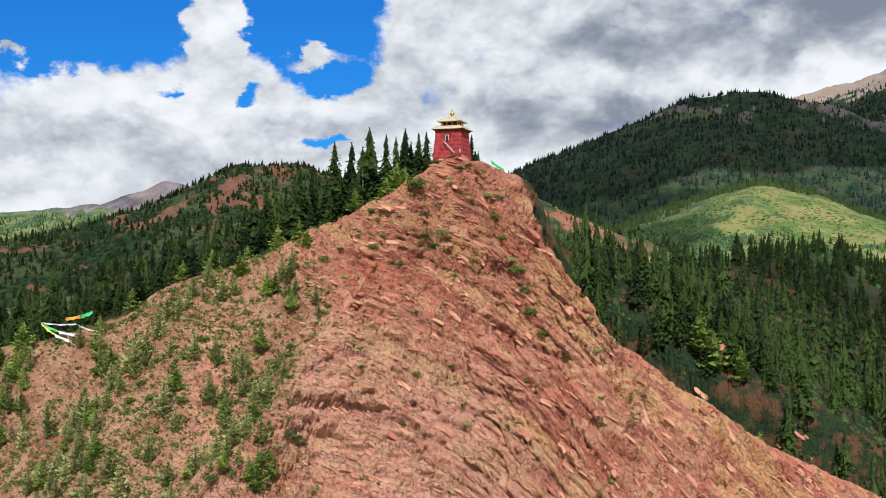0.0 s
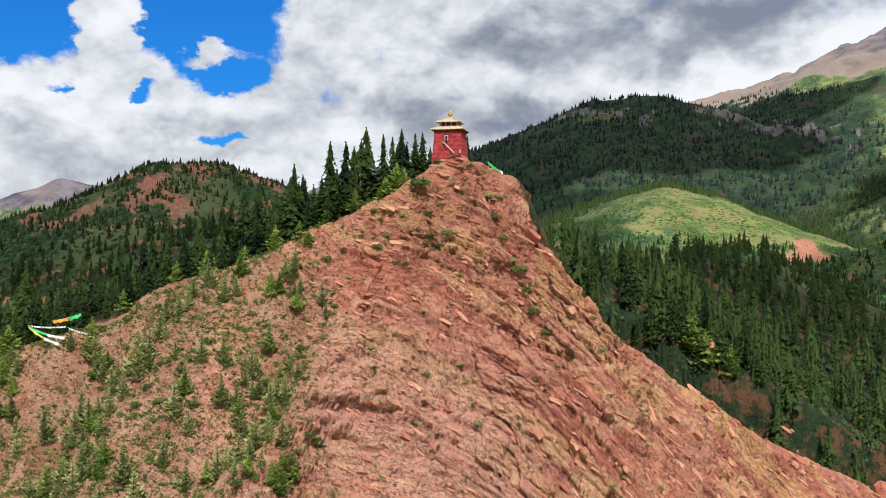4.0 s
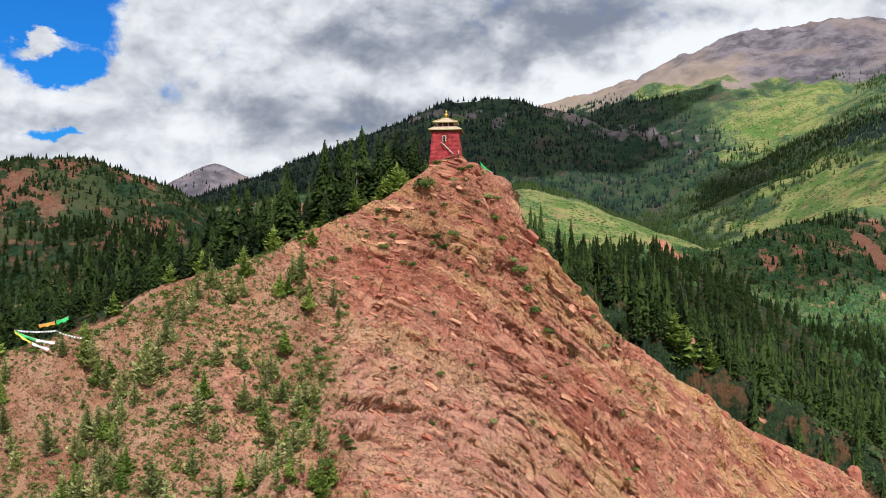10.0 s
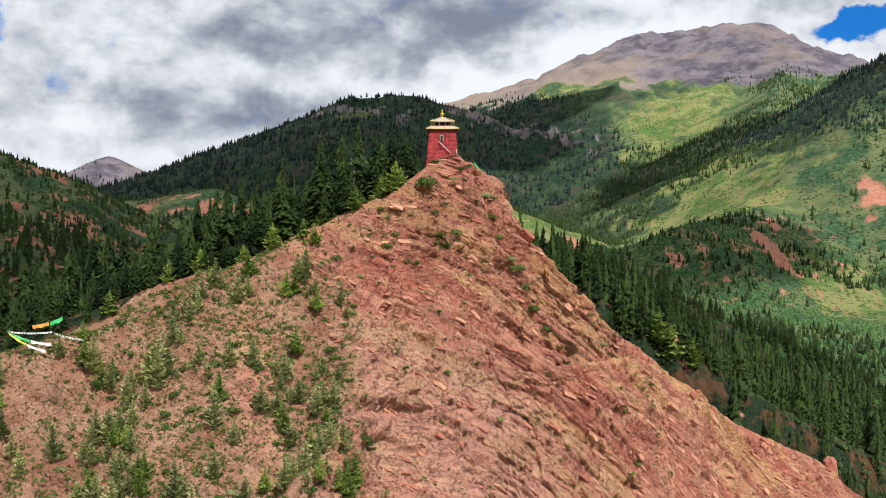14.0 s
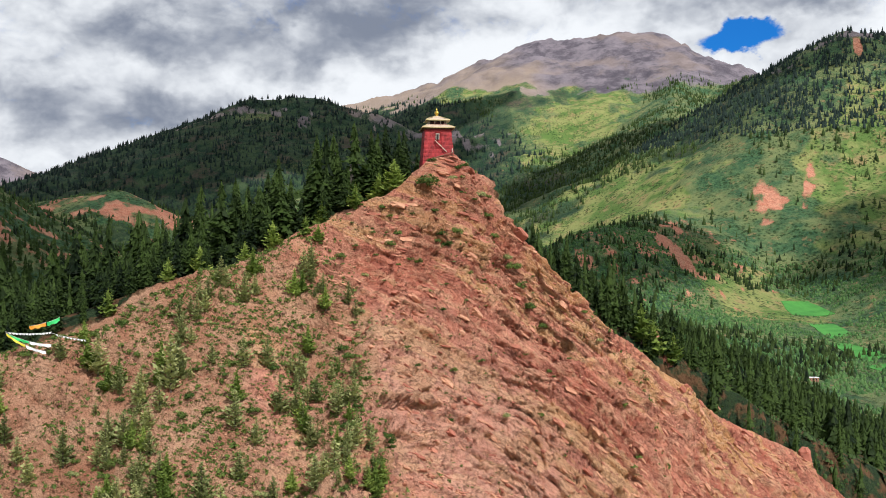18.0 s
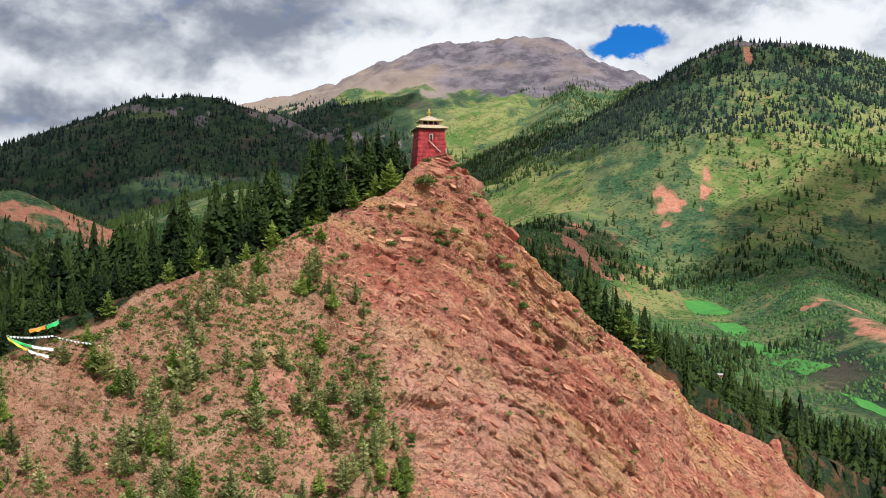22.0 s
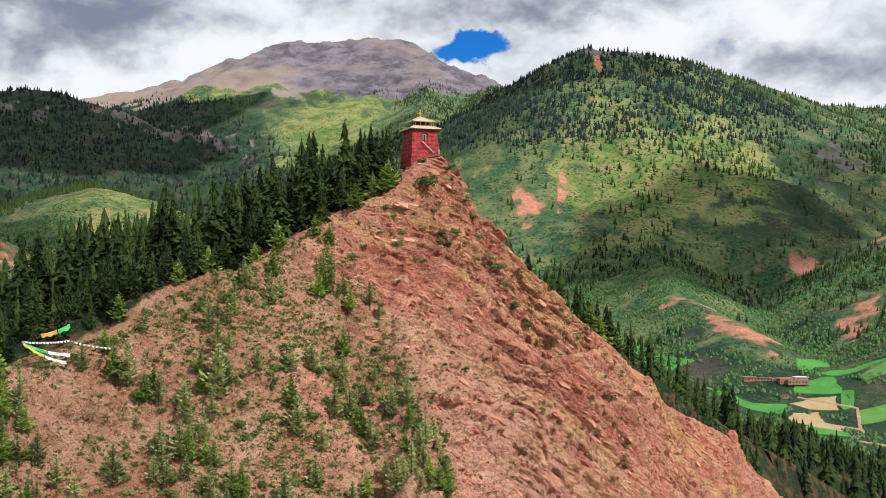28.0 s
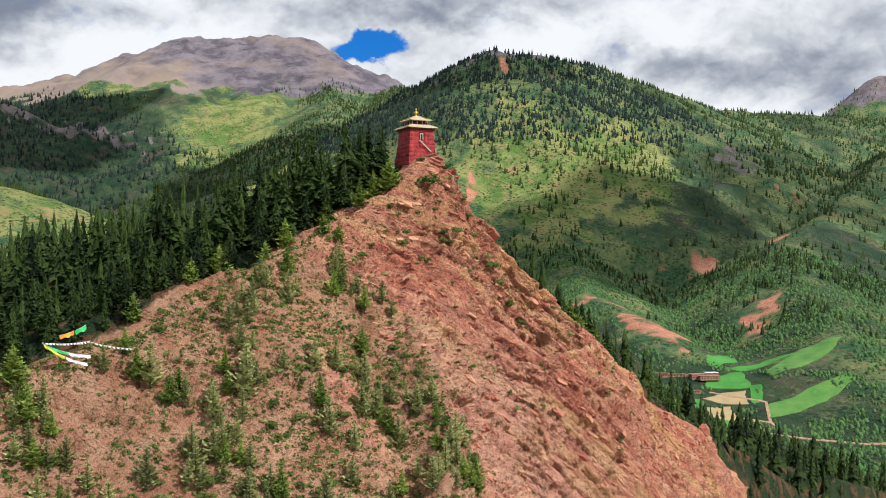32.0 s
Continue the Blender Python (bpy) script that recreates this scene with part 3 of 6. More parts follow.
def covers(x, y, z, nz):
    """How much grass, forest floor, grey scree and loose soil lies at each place."""
    d = np.hypot(x - CX, y - CY)
    far = smooth(160, 420, d)
    big = fbm(x / 140, y / 140, octaves=4, seed=31)
    small = fbm(x / 22, y / 22, octaves=4, seed=33)
    tuft = fbm(x / 4.5, y / 4.5, octaves=3, seed=35)
    back = smooth(-2, 8, y - np.interp(x, [-130, -61, -28, 2, 25, 34, 64, 130], [227, 224, 225, 233, 227, 208, 212, 210]))
    grass = 0.13 + 0.22 * small + 0.32 * tuft
    grass = np.where(nz < 0.5, grass - 0.28, grass)
    grass = grass * (1 - far) + far * (1.02 + 0.36 * big + 0.25 * small - 0.25 * smooth(0.8, 0.68, nz))
    forest = back * (0.85 + 0.3 * small) * (1 - far) + far * (0.40 + 0.5 * fbm(x / 300, y / 300, octaves=3, seed=41))
    high = smooth(620, 760, z + big * 120) * smooth(3300, 3900, np.hypot(x, y))
    high = np.maximum(high, smooth(190, 270, z + 40 * small) * smooth(650, 400, x) * smooth(4000, 4150, y))
    bare = blots(x, y, SCARS) * far
    crag = blots(x, y, CRAGS) * (0.60 + 0.75 * small + 0.4 * fbm(x / 75, y / 75, octaves=3, seed=37)) * far
    forest = forest * (1 - high) * (1 - bare)
    scree = np.maximum(smooth(-20, -30, x) * smooth(0.35, 0.6, nz) * smooth(-0.28, 0.05, small + 0.1), far * 0.25)
    scree = np.where(high > 0.02, smooth(2220, 1900, x + 220 * big) * smooth(1000, 1200, x), scree)
    bare = np.clip(bare * (0.62 + 0.9 * small), 0, 0.8)
    meadow = blots(x, y, MEADOWS) * far
    # the hill to the west and the hump in the valley carry scrub over red earth
    west = np.maximum(smooth(560, 330, np.hypot(x + 210, y - 950)), smooth(330, 190, np.hypot(x - 800, y - 1260))) * far
    grass = grass * (1 - west) + west * (0.72 + 0.75 * small + 0.35 * tuft)
    forest = forest * (1 - 0.75 * west)
    forest = forest * (1 - 0.8 * meadow) + 0.45 * smooth(1500, 1100, np.hypot((x - 700) / 1.3, y - 3700)) * smooth(1800, 1600, x) * (1 - meadow)
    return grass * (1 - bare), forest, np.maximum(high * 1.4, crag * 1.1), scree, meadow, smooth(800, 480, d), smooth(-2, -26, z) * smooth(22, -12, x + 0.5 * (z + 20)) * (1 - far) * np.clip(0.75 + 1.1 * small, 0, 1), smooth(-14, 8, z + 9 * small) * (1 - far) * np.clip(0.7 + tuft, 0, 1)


def bedding(x, y, z):
    """Which bed of the tilted sandstone lies at a place: gentle at the crest, plunging to the east."""
    w = fbm(x / 26, y / 26, z / 26, octaves=2, seed=51) * 1.7 + fbm(x / 5, y / 5, z / 5, octaves=2, seed=52) * 0.22
    q = x - 0.3 * z
    t = np.clip((q + 15) / 55, 0, 1)
    return z + 0.28 * q + 0.47 * (55 * t * t / 2 + np.maximum(0, q - 40)) - 0.15 * y + w


def relief(x, y, z, steep):
    """How far the rock stands out: hard beds with undercut lower edges, joint blocks, hollows and rubble."""
    b = bedding(x, y, z)
    along = 0.8 * x - 0.6 * z + 0.3 * y
    zone = smooth(-0.22, 0.2, fbm(x / 13, y / 13, z / 13, octaves=3, seed=70))
    broken = smooth(-0.2, 0.15, fbm(x / 6, y / 6, z / 6, octaves=3, seed=71))
    small_broken = smooth(-0.2, 0.15, fbm(x / 3.3, y / 3.3, z / 3.3, octaves=3, seed=78))

    def ledges(period, seed, lip=0.14):
        """Steps up the beds; every bed has its own strength, and dies out along its length."""
        u = b / period + 0.25 * vnoise(b / period * 0.7, along / 25, seed=seed) + 0.16 * vnoise(along / 3.1, b / period, seed=seed + 1)
        row = np.floor(u).astype(np.int64)
        f = u - row
        hard = _hash(row, row * 0, 0, seed)
        run = smooth(-0.55, 0.25, vnoise(along / 15 + hard * 37, row * 3.7, seed=seed + 3) + 0.5 * hard)
        return np.where(f < lip, f / lip, ((1 - f) / (1 - lip)) ** 1.4) * (0.25 + 0.75 * hard) * run

    bent = b + 0.5 * fbm(x / 3.5, y / 3.5, z / 3.5, octaves=2, seed=73)
    run = along + 0.8 * fbm(x / 5, y / 5, z / 5, octaves=2, seed=74)

    def facets(across, length, seed):
        """Joint blocks: irregular slabs that stand out and lean unequally, with open joints between them."""
        edge, h, p, q, du, dv = cells(bent / across, run / length, seed)
        return (h - 0.5) + 1.1 * (p * du + q * dv) - 0.45 * smooth(0.13, 0.0, edge), h
    big, tint_big = facets(3.0, 6.0, 174)
    mid, tint_mid = facets(1.1, 3.6, 94)
    little, tint_little = facets(0.55, 0.9, 95)
    hollow = fbm(x / 17, y / 17, z / 17, octaves=3, seed=75)
    lump = fbm(x / 2.4, y / 2.4, z / 2.4, octaves=4, seed=76)
    grit = fbm(x / 0.7, y / 0.7, z / 0.7, octaves=2, seed=176)
    rock = ledges(4.6, 81, 0.08) * 1.5 * zone + ledges(1.7, 85, 0.12) * 1.15 * broken + ledges(0.62, 88, 0.25) * 0.25 * small_broken + hollow * 2.6 + lump * 0.55 - 0.6
    rock = rock + big * (0.4 + 0.95 * zone) + mid * (0.2 + 0.8 * broken) + little * (0.16 + 0.55 * small_broken) + grit * 0.16
    loose = lump * 0.55 + fbm(x / 0.9, y / 0.9, z / 0.9, octaves=3, seed=77) * 0.35 + fbm(x / 7, y / 7, octaves=3, seed=79) * 1.0 + little * 0.25 * small_broken
    return rock * steep + loose * (1 - steep), b, 0.3 * tint_big + 0.45 * tint_mid + 0.25 * tint_little


def make_ground():
    near_r = np.concatenate([np.arange(0.2, 4, 0.4), np.arange(4, 40, 0.12), np.arange(40, 70, 0.2), np.arange(70, 141, 0.5)])
    south = np.radians(np.concatenate([np.arange(95, 290, 0.28), np.arange(290, 455, 1.8)]))
    far_r = 138 * 1.0128 ** np.arange(0, 282)
    north = np.radians(np.concatenate([np.arange(-52, 104, 0.19), np.arange(104, 308, 3.0)]))
    x0, y0 = grid(near_r, south)
    x1, y1 = grid(far_r, north)
    x, y = np.concatenate([x0.ravel(), x1.ravel()]), np.concatenate([y0.ravel(), y1.ravel()])
    z = land(x, y)
    z[x0.size:x0.size + len(north) * 2] -= 0.4
    faces = np.concatenate([grid_faces(len(near_r), len(south), 0, True), grid_faces(len(far_r), len(north), x0.size, True)])
    e = 0.8
    k = x0.size
    gx, gy = np.empty_like(x), np.empty_like(x)
    gx[:k], gy[:k] = (land(x[:k] + e, y[:k]) - z[:k]) / e, (land(x[:k], y[:k] + e) - z[:k]) / e
    # further out the slope comes from the sheet itself
    zz = z[k:].reshape(x1.shape)
    gr = np.gradient(zz, axis=0) / np.gradient(far_r)[:, None]
    ga = np.gradient(zz, axis=1) / (np.gradient(north)[None, :] * far_r[:, None])
    gx[k:], gy[k:] = np.hypot(gr, ga).ravel(), 0
    length = np.sqrt(gx * gx + gy * gy + 1)
    nx, ny, nz = -gx / length, -gy / length, 1 / length
    d = np.hypot(x - CX, y - CY)
    bare = smooth(0.72, 0.5, nz)
    push, bed, slab = np.zeros_like(x), np.zeros_like(x), np.full_like(x, 0.5)
    f = np.nonzero((np.arange(len(x)) < k) & (y < 234) & (d < 142))[0]
    push[f], bed[f], slab[f] = relief(x[f], y[f], z[f], bare[f])
    push = push * smooth(140, 110, d) * smooth(4.5, 8, d)
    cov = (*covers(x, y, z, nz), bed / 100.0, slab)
    co = np.stack([x + nx * push, y + ny * push, z + nz * push], -1)
    me = bpy.data.meshes.new("ground")
    me.vertices.add(len(co))
    me.vertices.foreach_set("co", co.astype(np.float32).ravel())
    me.loops.add(faces.size)
    me.loops.foreach_set("vertex_index", faces.astype(np.int32).ravel())
    me.polygons.add(len(faces))
    me.polygons.foreach_set("loop_start", np.arange(0, faces.size, 4, dtype=np.int32))
    me.polygons.foreach_set("loop_total", np.full(len(faces), 4, np.int32))
    me.update()
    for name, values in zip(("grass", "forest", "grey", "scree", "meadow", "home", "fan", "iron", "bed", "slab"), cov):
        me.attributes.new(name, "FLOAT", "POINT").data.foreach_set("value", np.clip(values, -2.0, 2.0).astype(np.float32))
    me.materials.append(M_GROUND)
    return tagged(new("ground", me), "red sandstone hill and forested mountain valley", "ground", kind="structure")


make_ground()


# ---------------------------------------------------------------- building blocks
def part(name, bm, mat, parent=None, label="", smooth_faces=False):
    me = bpy.data.meshes.new(name)
    bm.to_mesh(me)
    bm.free()
    me.materials.append(mat)
    if smooth_faces:
        me.polygons.foreach_set("use_smooth", [True] * len(me.polygons))
    ob = new(name, me)
    if parent:
        ob.parent = parent
    if label:
        tagged(ob, label)
    return ob


def box(w, d, h, x=0.0, y=0.0, z=0.0, bevel=0.0, bm=None, turn=None):
    """A box standing on z; bevelled edges if asked; turn: a matrix laid on it."""
    bm = bm or bmesh.new()
    m = Matrix.Translation((x, y, z + h / 2)) @ (turn or Matrix()) @ Matrix.Diagonal((w, d, h, 1))
    made = bmesh.ops.create_cube(bm, size=1.0, matrix=m)["verts"]
    if bevel:
        edges = list({e for v in made for e in v.link_edges})
        bmesh.ops.bevel(bm, geom=edges, offset=bevel, segments=1, affect="EDGES")
    return bm


def lathe(profile, sides=14):
    bm = bmesh.new()
    rings = [[bm.verts.new((r * math.cos(k * 6.28319 / sides), r * math.sin(k * 6.28319 / sides), z)) for k in range(sides)] for r, z in profile]
    for a, b in zip(rings, rings[1:]):
        for k in range(sides):
            bm.faces.new((a[k], a[(k + 1) % sides], b[(k + 1) % sides], b[k]))
    bm.faces.new(rings[0][::-1])
    bm.faces.new(rings[-1])
    return bm


def stone_wall(w0, w1, z0, z1, steps=26, seed=3):
    """A battered wall of rough coursed stone, with a recess for the doorway in its south side."""
    bm = bmesh.new()
    per = steps * 4
    rows = []
    for j in range(steps + 1):
        f = j / steps
        h = (w0 + (w1 - w0) * f) / 2
        ring = []
        for i in range(per):
            side, u = divmod(i, steps)
            u = u / steps * 2 - 1
            x, y = ((u, -1), (1, u), (-u, 1), (-1, -u))[side]
            corner = max(0, abs(u) - 0.86) / 0.14
            course = math.floor(j / 3)
            push = 0.10 * (noise.noise(Vector((i * 0.55 + course * 5.3, course * 1.7, seed))) + 0.6 * noise.noise(Vector((i * 1.3, j * 1.3, seed + 9)))) - 0.10 * corner - (0.07 if j % 3 == 0 else 0)
            if side == 0 and -0.26 < u < 0.16 and 0.46 < f < 0.90:
                push -= 0.35
            k = h + push
            ring.append(bm.verts.new((x * k, y * k, z0 + (z1 - z0) * f)))
        rows.append(ring)
    for a, b in zip(rows, rows[1:]):
        for i in range(per):
            bm.faces.new((a[i], a[(i + 1) % per], b[(i + 1) % per], b[i]))
    bm.faces.new(rows[-1])
    return bm


def hip_roof(half, top, z0, rise, flare=0.12, thick=0.16):
    """A four-sided roof with lightly upturned eaves and a thick edge."""
    bm = bmesh.new()
    rings = []
    profile = [(half, -thick), (half, 0.0), (half * 0.82 + top * 0.18, rise * 0.12), (half * 0.5 + top * 0.5, rise * 0.42), (top, rise)]
    n = 8
    for r, h in profile:
        ring = []
        for i in range(n * 4):
            side, u = divmod(i, n)
            u = u / n * 2 - 1
            x, y = ((u, -1), (1, u), (-u, 1), (-1, -u))[side]
            ring.append(bm.verts.new((x * r, y * r, z0 + h + flare * abs(u) ** 3 * (1 if r > half * 0.8 else 0))))
        rings.append(ring)
    for a, b in zip(rings, rings[1:]):
        for i in range(n * 4):
            bm.faces.new((a[i], a[(i + 1) % (n * 4)], b[(i + 1) % (n * 4)], b[i]))
    bm.faces.new(rings[0][::-1])
    bm.faces.new(rings[-1])
    return bm


def tower():
    base = new("tower")
    base.matrix_world = pose(2.1, 227.0, 24.2, 0, 0, -19) @ Matrix.Diagonal((0.88, 0.88, 0.8, 1))
    wall = part("wall", stone_wall(8.6, 6.9, -4.0, 6.3), M_REDWALL, base, "battered wall of crimson-washed coursed stone")
    part("door_frame", box(0.16, 0.14, 1.5, -0.60, -3.60, 3.45), M_WHITEWOOD, wall)
    part("door_frame", box(0.16, 0.14, 1.5, 0.16, -3.60, 3.45), M_WHITEWOOD, wall)
    part("lintel", box(1.0, 0.18, 0.18, -0.22, -3.60, 4.95), M_WHITEWOOD, wall)
    part("doorway", box(0.62, 0.06, 1.5, -0.22, -3.56, 3.45), M_DARK, wall, "dark doorway high in the wall")
    part("string_course", box(7.1, 7.1, 0.22, 0, 0, 6.12, 0.04), M_DARKRED, base)
    part("eave_beam", box(7.6, 7.6, 0.14, 0, 0, 6.38, 0.03), M_WOOD, base)
    for i in range(9):
        for side in range(4):
            turn = Matrix.Rotation(side * math.pi / 2, 4, "Z")
            bm = box(0.13, 1.3, 0.14, -3.2 + i * 0.8, -3.4, 6.55)
            bm.transform(turn)
            part("rafter", bm, M_WOOD, base)
    roof = part("lower_roof", hip_roof(4.25, 2.7, 6.85, 0.95), M_ROOF, base, "weathered beige tin roof")
    part("fascia", hip_roof(4.3, 4.2, 6.80, 0.10, 0.12, 0.12), M_GILT, roof, "yellow eave board")
    part("parapet", box(4.9, 4.9, 0.25, 0, 0, 7.72, 0.03), M_DARKRED, base)
    part("pavilion_core", box(3.5, 3.5, 1.2, 0, 0, 7.8, 0.05), M_DARK, base, "dark inner room of the upper storey")
    for i in range(4):
        for side in range(4):
            turn = Matrix.Rotation(side * math.pi / 2, 4, "Z")
            bm = box(0.20, 0.20, 1.15, -2.2 + i * 1.467, -2.2, 7.9, 0.02)
            bm.transform(turn)
            if i < 3:
                part("post", bm, M_WHITEWOOD, base)
                rail = box(1.25, 0.08, 0.10, -1.47 + i * 1.467, -2.2, 8.3)
                rail.transform(turn)
                part("rail", rail, M_DARKRED, base)
            else:
                bm.free()
    upper = part("upper_roof", hip_roof(3.15, 0.45, 9.1, 1.45), M_ROOF, base, "weathered beige tin roof")
    part("fascia", hip_roof(3.2, 3.1, 9.05, 0.10, 0.12, 0.12), M_GILT, upper, "yellow eave board")
    for k in range(4):
        for roof_part, r0, r1, z0, z1 in ((roof, 4.2, 2.7, 6.98, 7.85), (upper, 3.1, 0.45, 9.24, 10.6)):
            bm = bmesh.new()
            a, b = Vector((-r0, -r0, z0)), Vector((-r1, -r1, z1))
            way = (b - a).to_track_quat("X", "Z").to_matrix().to_4x4()
            box((b - a).length, 0.16, 0.12, 0, 0, -0.06, 0.03, bm)
            bm.transform(Matrix.Rotation(k * math.pi / 2, 4, "Z") @ Matrix.Translation((a + b) / 2) @ way)
            part("hip_rib", bm, M_GILT, roof_part)
    part("finial", lathe([(0.5, 10.45), (0.45, 10.65), (0.22, 10.75), (0.20, 10.95), (0.52, 11.2), (0.60, 11.5), (0.50, 11.8), (0.18, 12.0), (0.16, 12.1), (0.30, 12.25), (0.24, 12.45), (0.05, 12.95)]), M_GOLD, base, "gilded bronze finial", True)
    # the ladder down from the doorway and the ramp at its foot
    a, b = Vector((-0.9, -3.85, 3.2)), Vector((2.06, -4.5, -0.1))
    way = (b - a).to_track_quat("X", "Z").to_matrix().to_4x4()
    for off in (-0.28, 0.28):
        bm = box((b - a).length, 0.11, 0.18, 0, off, -0.09)
        bm.transform(Matrix.Translation((a + b) / 2) @ way)
        part("ladder_rail", bm, M_WHITEWOOD, base, "sun-bleached timber ladder rail")
    for i in range(10):
        bm = box(0.10, 0.5, 0.08)
        bm.transform(Matrix.Translation(a.lerp(b, (i + 0.5) / 10)) @ way)
        part("rung", bm, M_WOOD, base)
    a, b = Vector((-1.6, -5.2, -2.1)), Vector((3.9, -5.0, -0.25))
    way = (b - a).to_track_quat("X", "Z").to_matrix().to_4x4()
    bm = box((b - a).length, 0.9, 0.22, 0, 0, -0.11, 0.03)
    bm.transform(Matrix.Translation((a + b) / 2) @ way)
    part("ramp", bm, M_WOOD, base, "brown plank ramp")
    part("marker_post", box(0.22, 0.22, 1.5, 3.5, -4.4, -0.6, 0.03), M_WHITEWOOD, base)
    return tagged(base, "crimson stone watch tower with two-tiered gilded roof on the hilltop", "tower")


M_WHITEWOOD = plain("bleached_timber", (0.55, 0.47, 0.40), 0.8, 0.25, 2.0)
M_WOOD = plain("brown_timber", (0.20, 0.10, 0.06), 0.8, 0.3, 2.0)
M_DARK = plain("dark_interior", (0.03, 0.022, 0.02), 0.9, 0.2)
M_DARKRED = plain("dark_red_paint", (0.16, 0.02, 0.018), 0.8, 0.3, 1.5)
M_GILT = plain("gilt_trim", (0.52, 0.43, 0.20), 0.45, 0.2, 3.0)
tower()


# ---------------------------------------------------------------- clouds overhead, whose shadows lie on the land
def cloud_material(name, clear):
    """Cloud that lets a share of the sun through."""
    m, n, b = material(name)
    b.inputs["Base Color"].default_value = (0.85, 0.86, 0.88, 1)
    b.inputs["Roughness"].default_value = 1.0
    t = n.add("ShaderNodeBsdfTransparent")
    mixed = n.add("ShaderNodeMixShader")
    pos = n.add("ShaderNodeNewGeometry").outputs["Position"]
    n.put(mixed.inputs[0], n.ramp(n.noise(pos, 0.006, 4), 0.3, 0.7, 1 - math.sqrt(clear) - 0.12, 1 - math.sqrt(clear) + 0.12))
    n.put(mixed.inputs[1], t.outputs[0])
    n.put(mixed.inputs[2], b.outputs[0])
    n.put(n.tree.nodes["Material Output"].inputs[0], mixed.outputs[0])
    return m


def cloud(px, py, pz, rx, ry, seed, turn=0.0):
    """A flat-bottomed cloud that shades the ground round (px, py, pz)."""
    way = (1500 - pz) / SUN_DIR.z
    bm = bmesh.new()
    bmesh.ops.create_icosphere(bm, subdivisions=5, radius=1.0)
    for v in bm.verts:
        p = v.co.copy()
        k = 1 + 0.30 * noise.fractal(p * 1.6 + Vector((seed, 0, 0)), 0.7, 2.0, 4) + 0.1 * noise.noise(p * 7 + Vector((0, seed, 0)))
        v.co = Vector((p.x * rx * k, p.y * ry * k, max(p.z, -0.25) * 130 * k))
    ob = part("cloud", bm, M_THIN if seed in (3, 9, 12, 16, 17) else M_CLOUD, smooth_faces=True)
    ob.matrix_world = pose(px + SUN_DIR.x * way, py + SUN_DIR.y * way, 1500, 0, 0, turn)
    return tagged(ob, "grey-white cumulus cloud drifting over the valley", "cloud", "clouds overhead")


M_CLOUD = cloud_material("cloud", 0.10)
M_THIN = cloud_material("thin_cloud", 0.4)
for px, py, pz, rx, ry, seed, turn in ((-250, 950, 60, 420, 300, 2, 10), (300, 780, -60, 330, 260, 3, 40), (560, 3650, 420, 1020, 800, 4, -10),
                                       (1360, 1060, 40, 330, 210, 5, 30), (-700, 3300, 150, 900, 700, 7, 0), (1650, 2350, 330, 420, 260, 8, 40),
                                       (2300, 1000, 200, 560, 330, 9, 20), (160, 1480, 80, 260, 190, 12, 30), (800, 1230, 30, 230, 150, 14, 30), (250, 2650, 120, 600, 430, 16, 10), (1830, 1780, 480, 270, 190, 17, 30)):
    cloud(px, py, pz, rx, ry, seed, turn)


# ---------------------------------------------------------------- trees
def needle_tree(height, radius, rng, tiers, arms, droop=0.35, bare=0.08, ragged=0.25, sprays=4, fine=1.0):
    """Crown of a conifer: whorls of boughs, each a row of small drooping sprays of needles."""
    bm = bmesh.new()
    for i in range(tiers):
        f = i / (tiers - 1)
        z = height * (bare + (0.96 - bare) * f ** 0.92)
        reach = radius * (1 - f) ** 0.8 * (1 - 0.5 * max(0, 0.15 - f) / 0.15) + 0.12
        count = max(3, int(round(arms * (1 - 0.5 * f))))
        spin = rng.random() * 6.28
        for j in range(count):
            a = spin + 6.2832 * (j + rng.uniform(-0.4, 0.4)) / count
            r = reach * rng.uniform(1 - 2 * ragged, 1 + ragged)
            zz = z + rng.uniform(-0.75, 0.75) * height / tiers
            fall = droop + rng.uniform(-0.25, 0.25)
            n = max(1, round(sprays * min(1, 0.35 + r / radius)))
            for k in range(n):
                u = r * (k + rng.uniform(0.35, 0.95)) / n
                t = a + rng.uniform(-0.22, 0.22)
                c = Vector((math.cos(t) * u, math.sin(t) * u, zz - fall * u * u / max(r, 0.2)))
                out = Vector((math.cos(t), math.sin(t), -fall * 1.2 + rng.uniform(-0.5, 0.5))).normalized()
                side = Vector((-math.sin(t), math.cos(t), rng.uniform(-0.6, 0.6))).normalized()
                ln, w = fine * max(0.28, r * 0.42) * rng.uniform(0.7, 1.2), fine * max(0.16, r * 0.24) * rng.uniform(0.7, 1.3)
                hump = out.cross(side) * w * 0.35
                v = [bm.verts.new(p) for p in (c - out * ln * 0.5, c + side * w - hump, c + out * ln * 0.7, c - side * w - hump)]
                bm.faces.new((v[0], v[1], v[2]))
                bm.faces.new((v[0], v[2], v[3]))
    tip = bm.verts.new((0, 0, height))
    ring = [bm.verts.new((0.14 * math.cos(k * 2.09), 0.14 * math.sin(k * 2.09), height * 0.92)) for k in range(3)]
    for k in range(3):
        bm.faces.new((ring[k], ring[(k + 1) % 3], tip))
    return bm


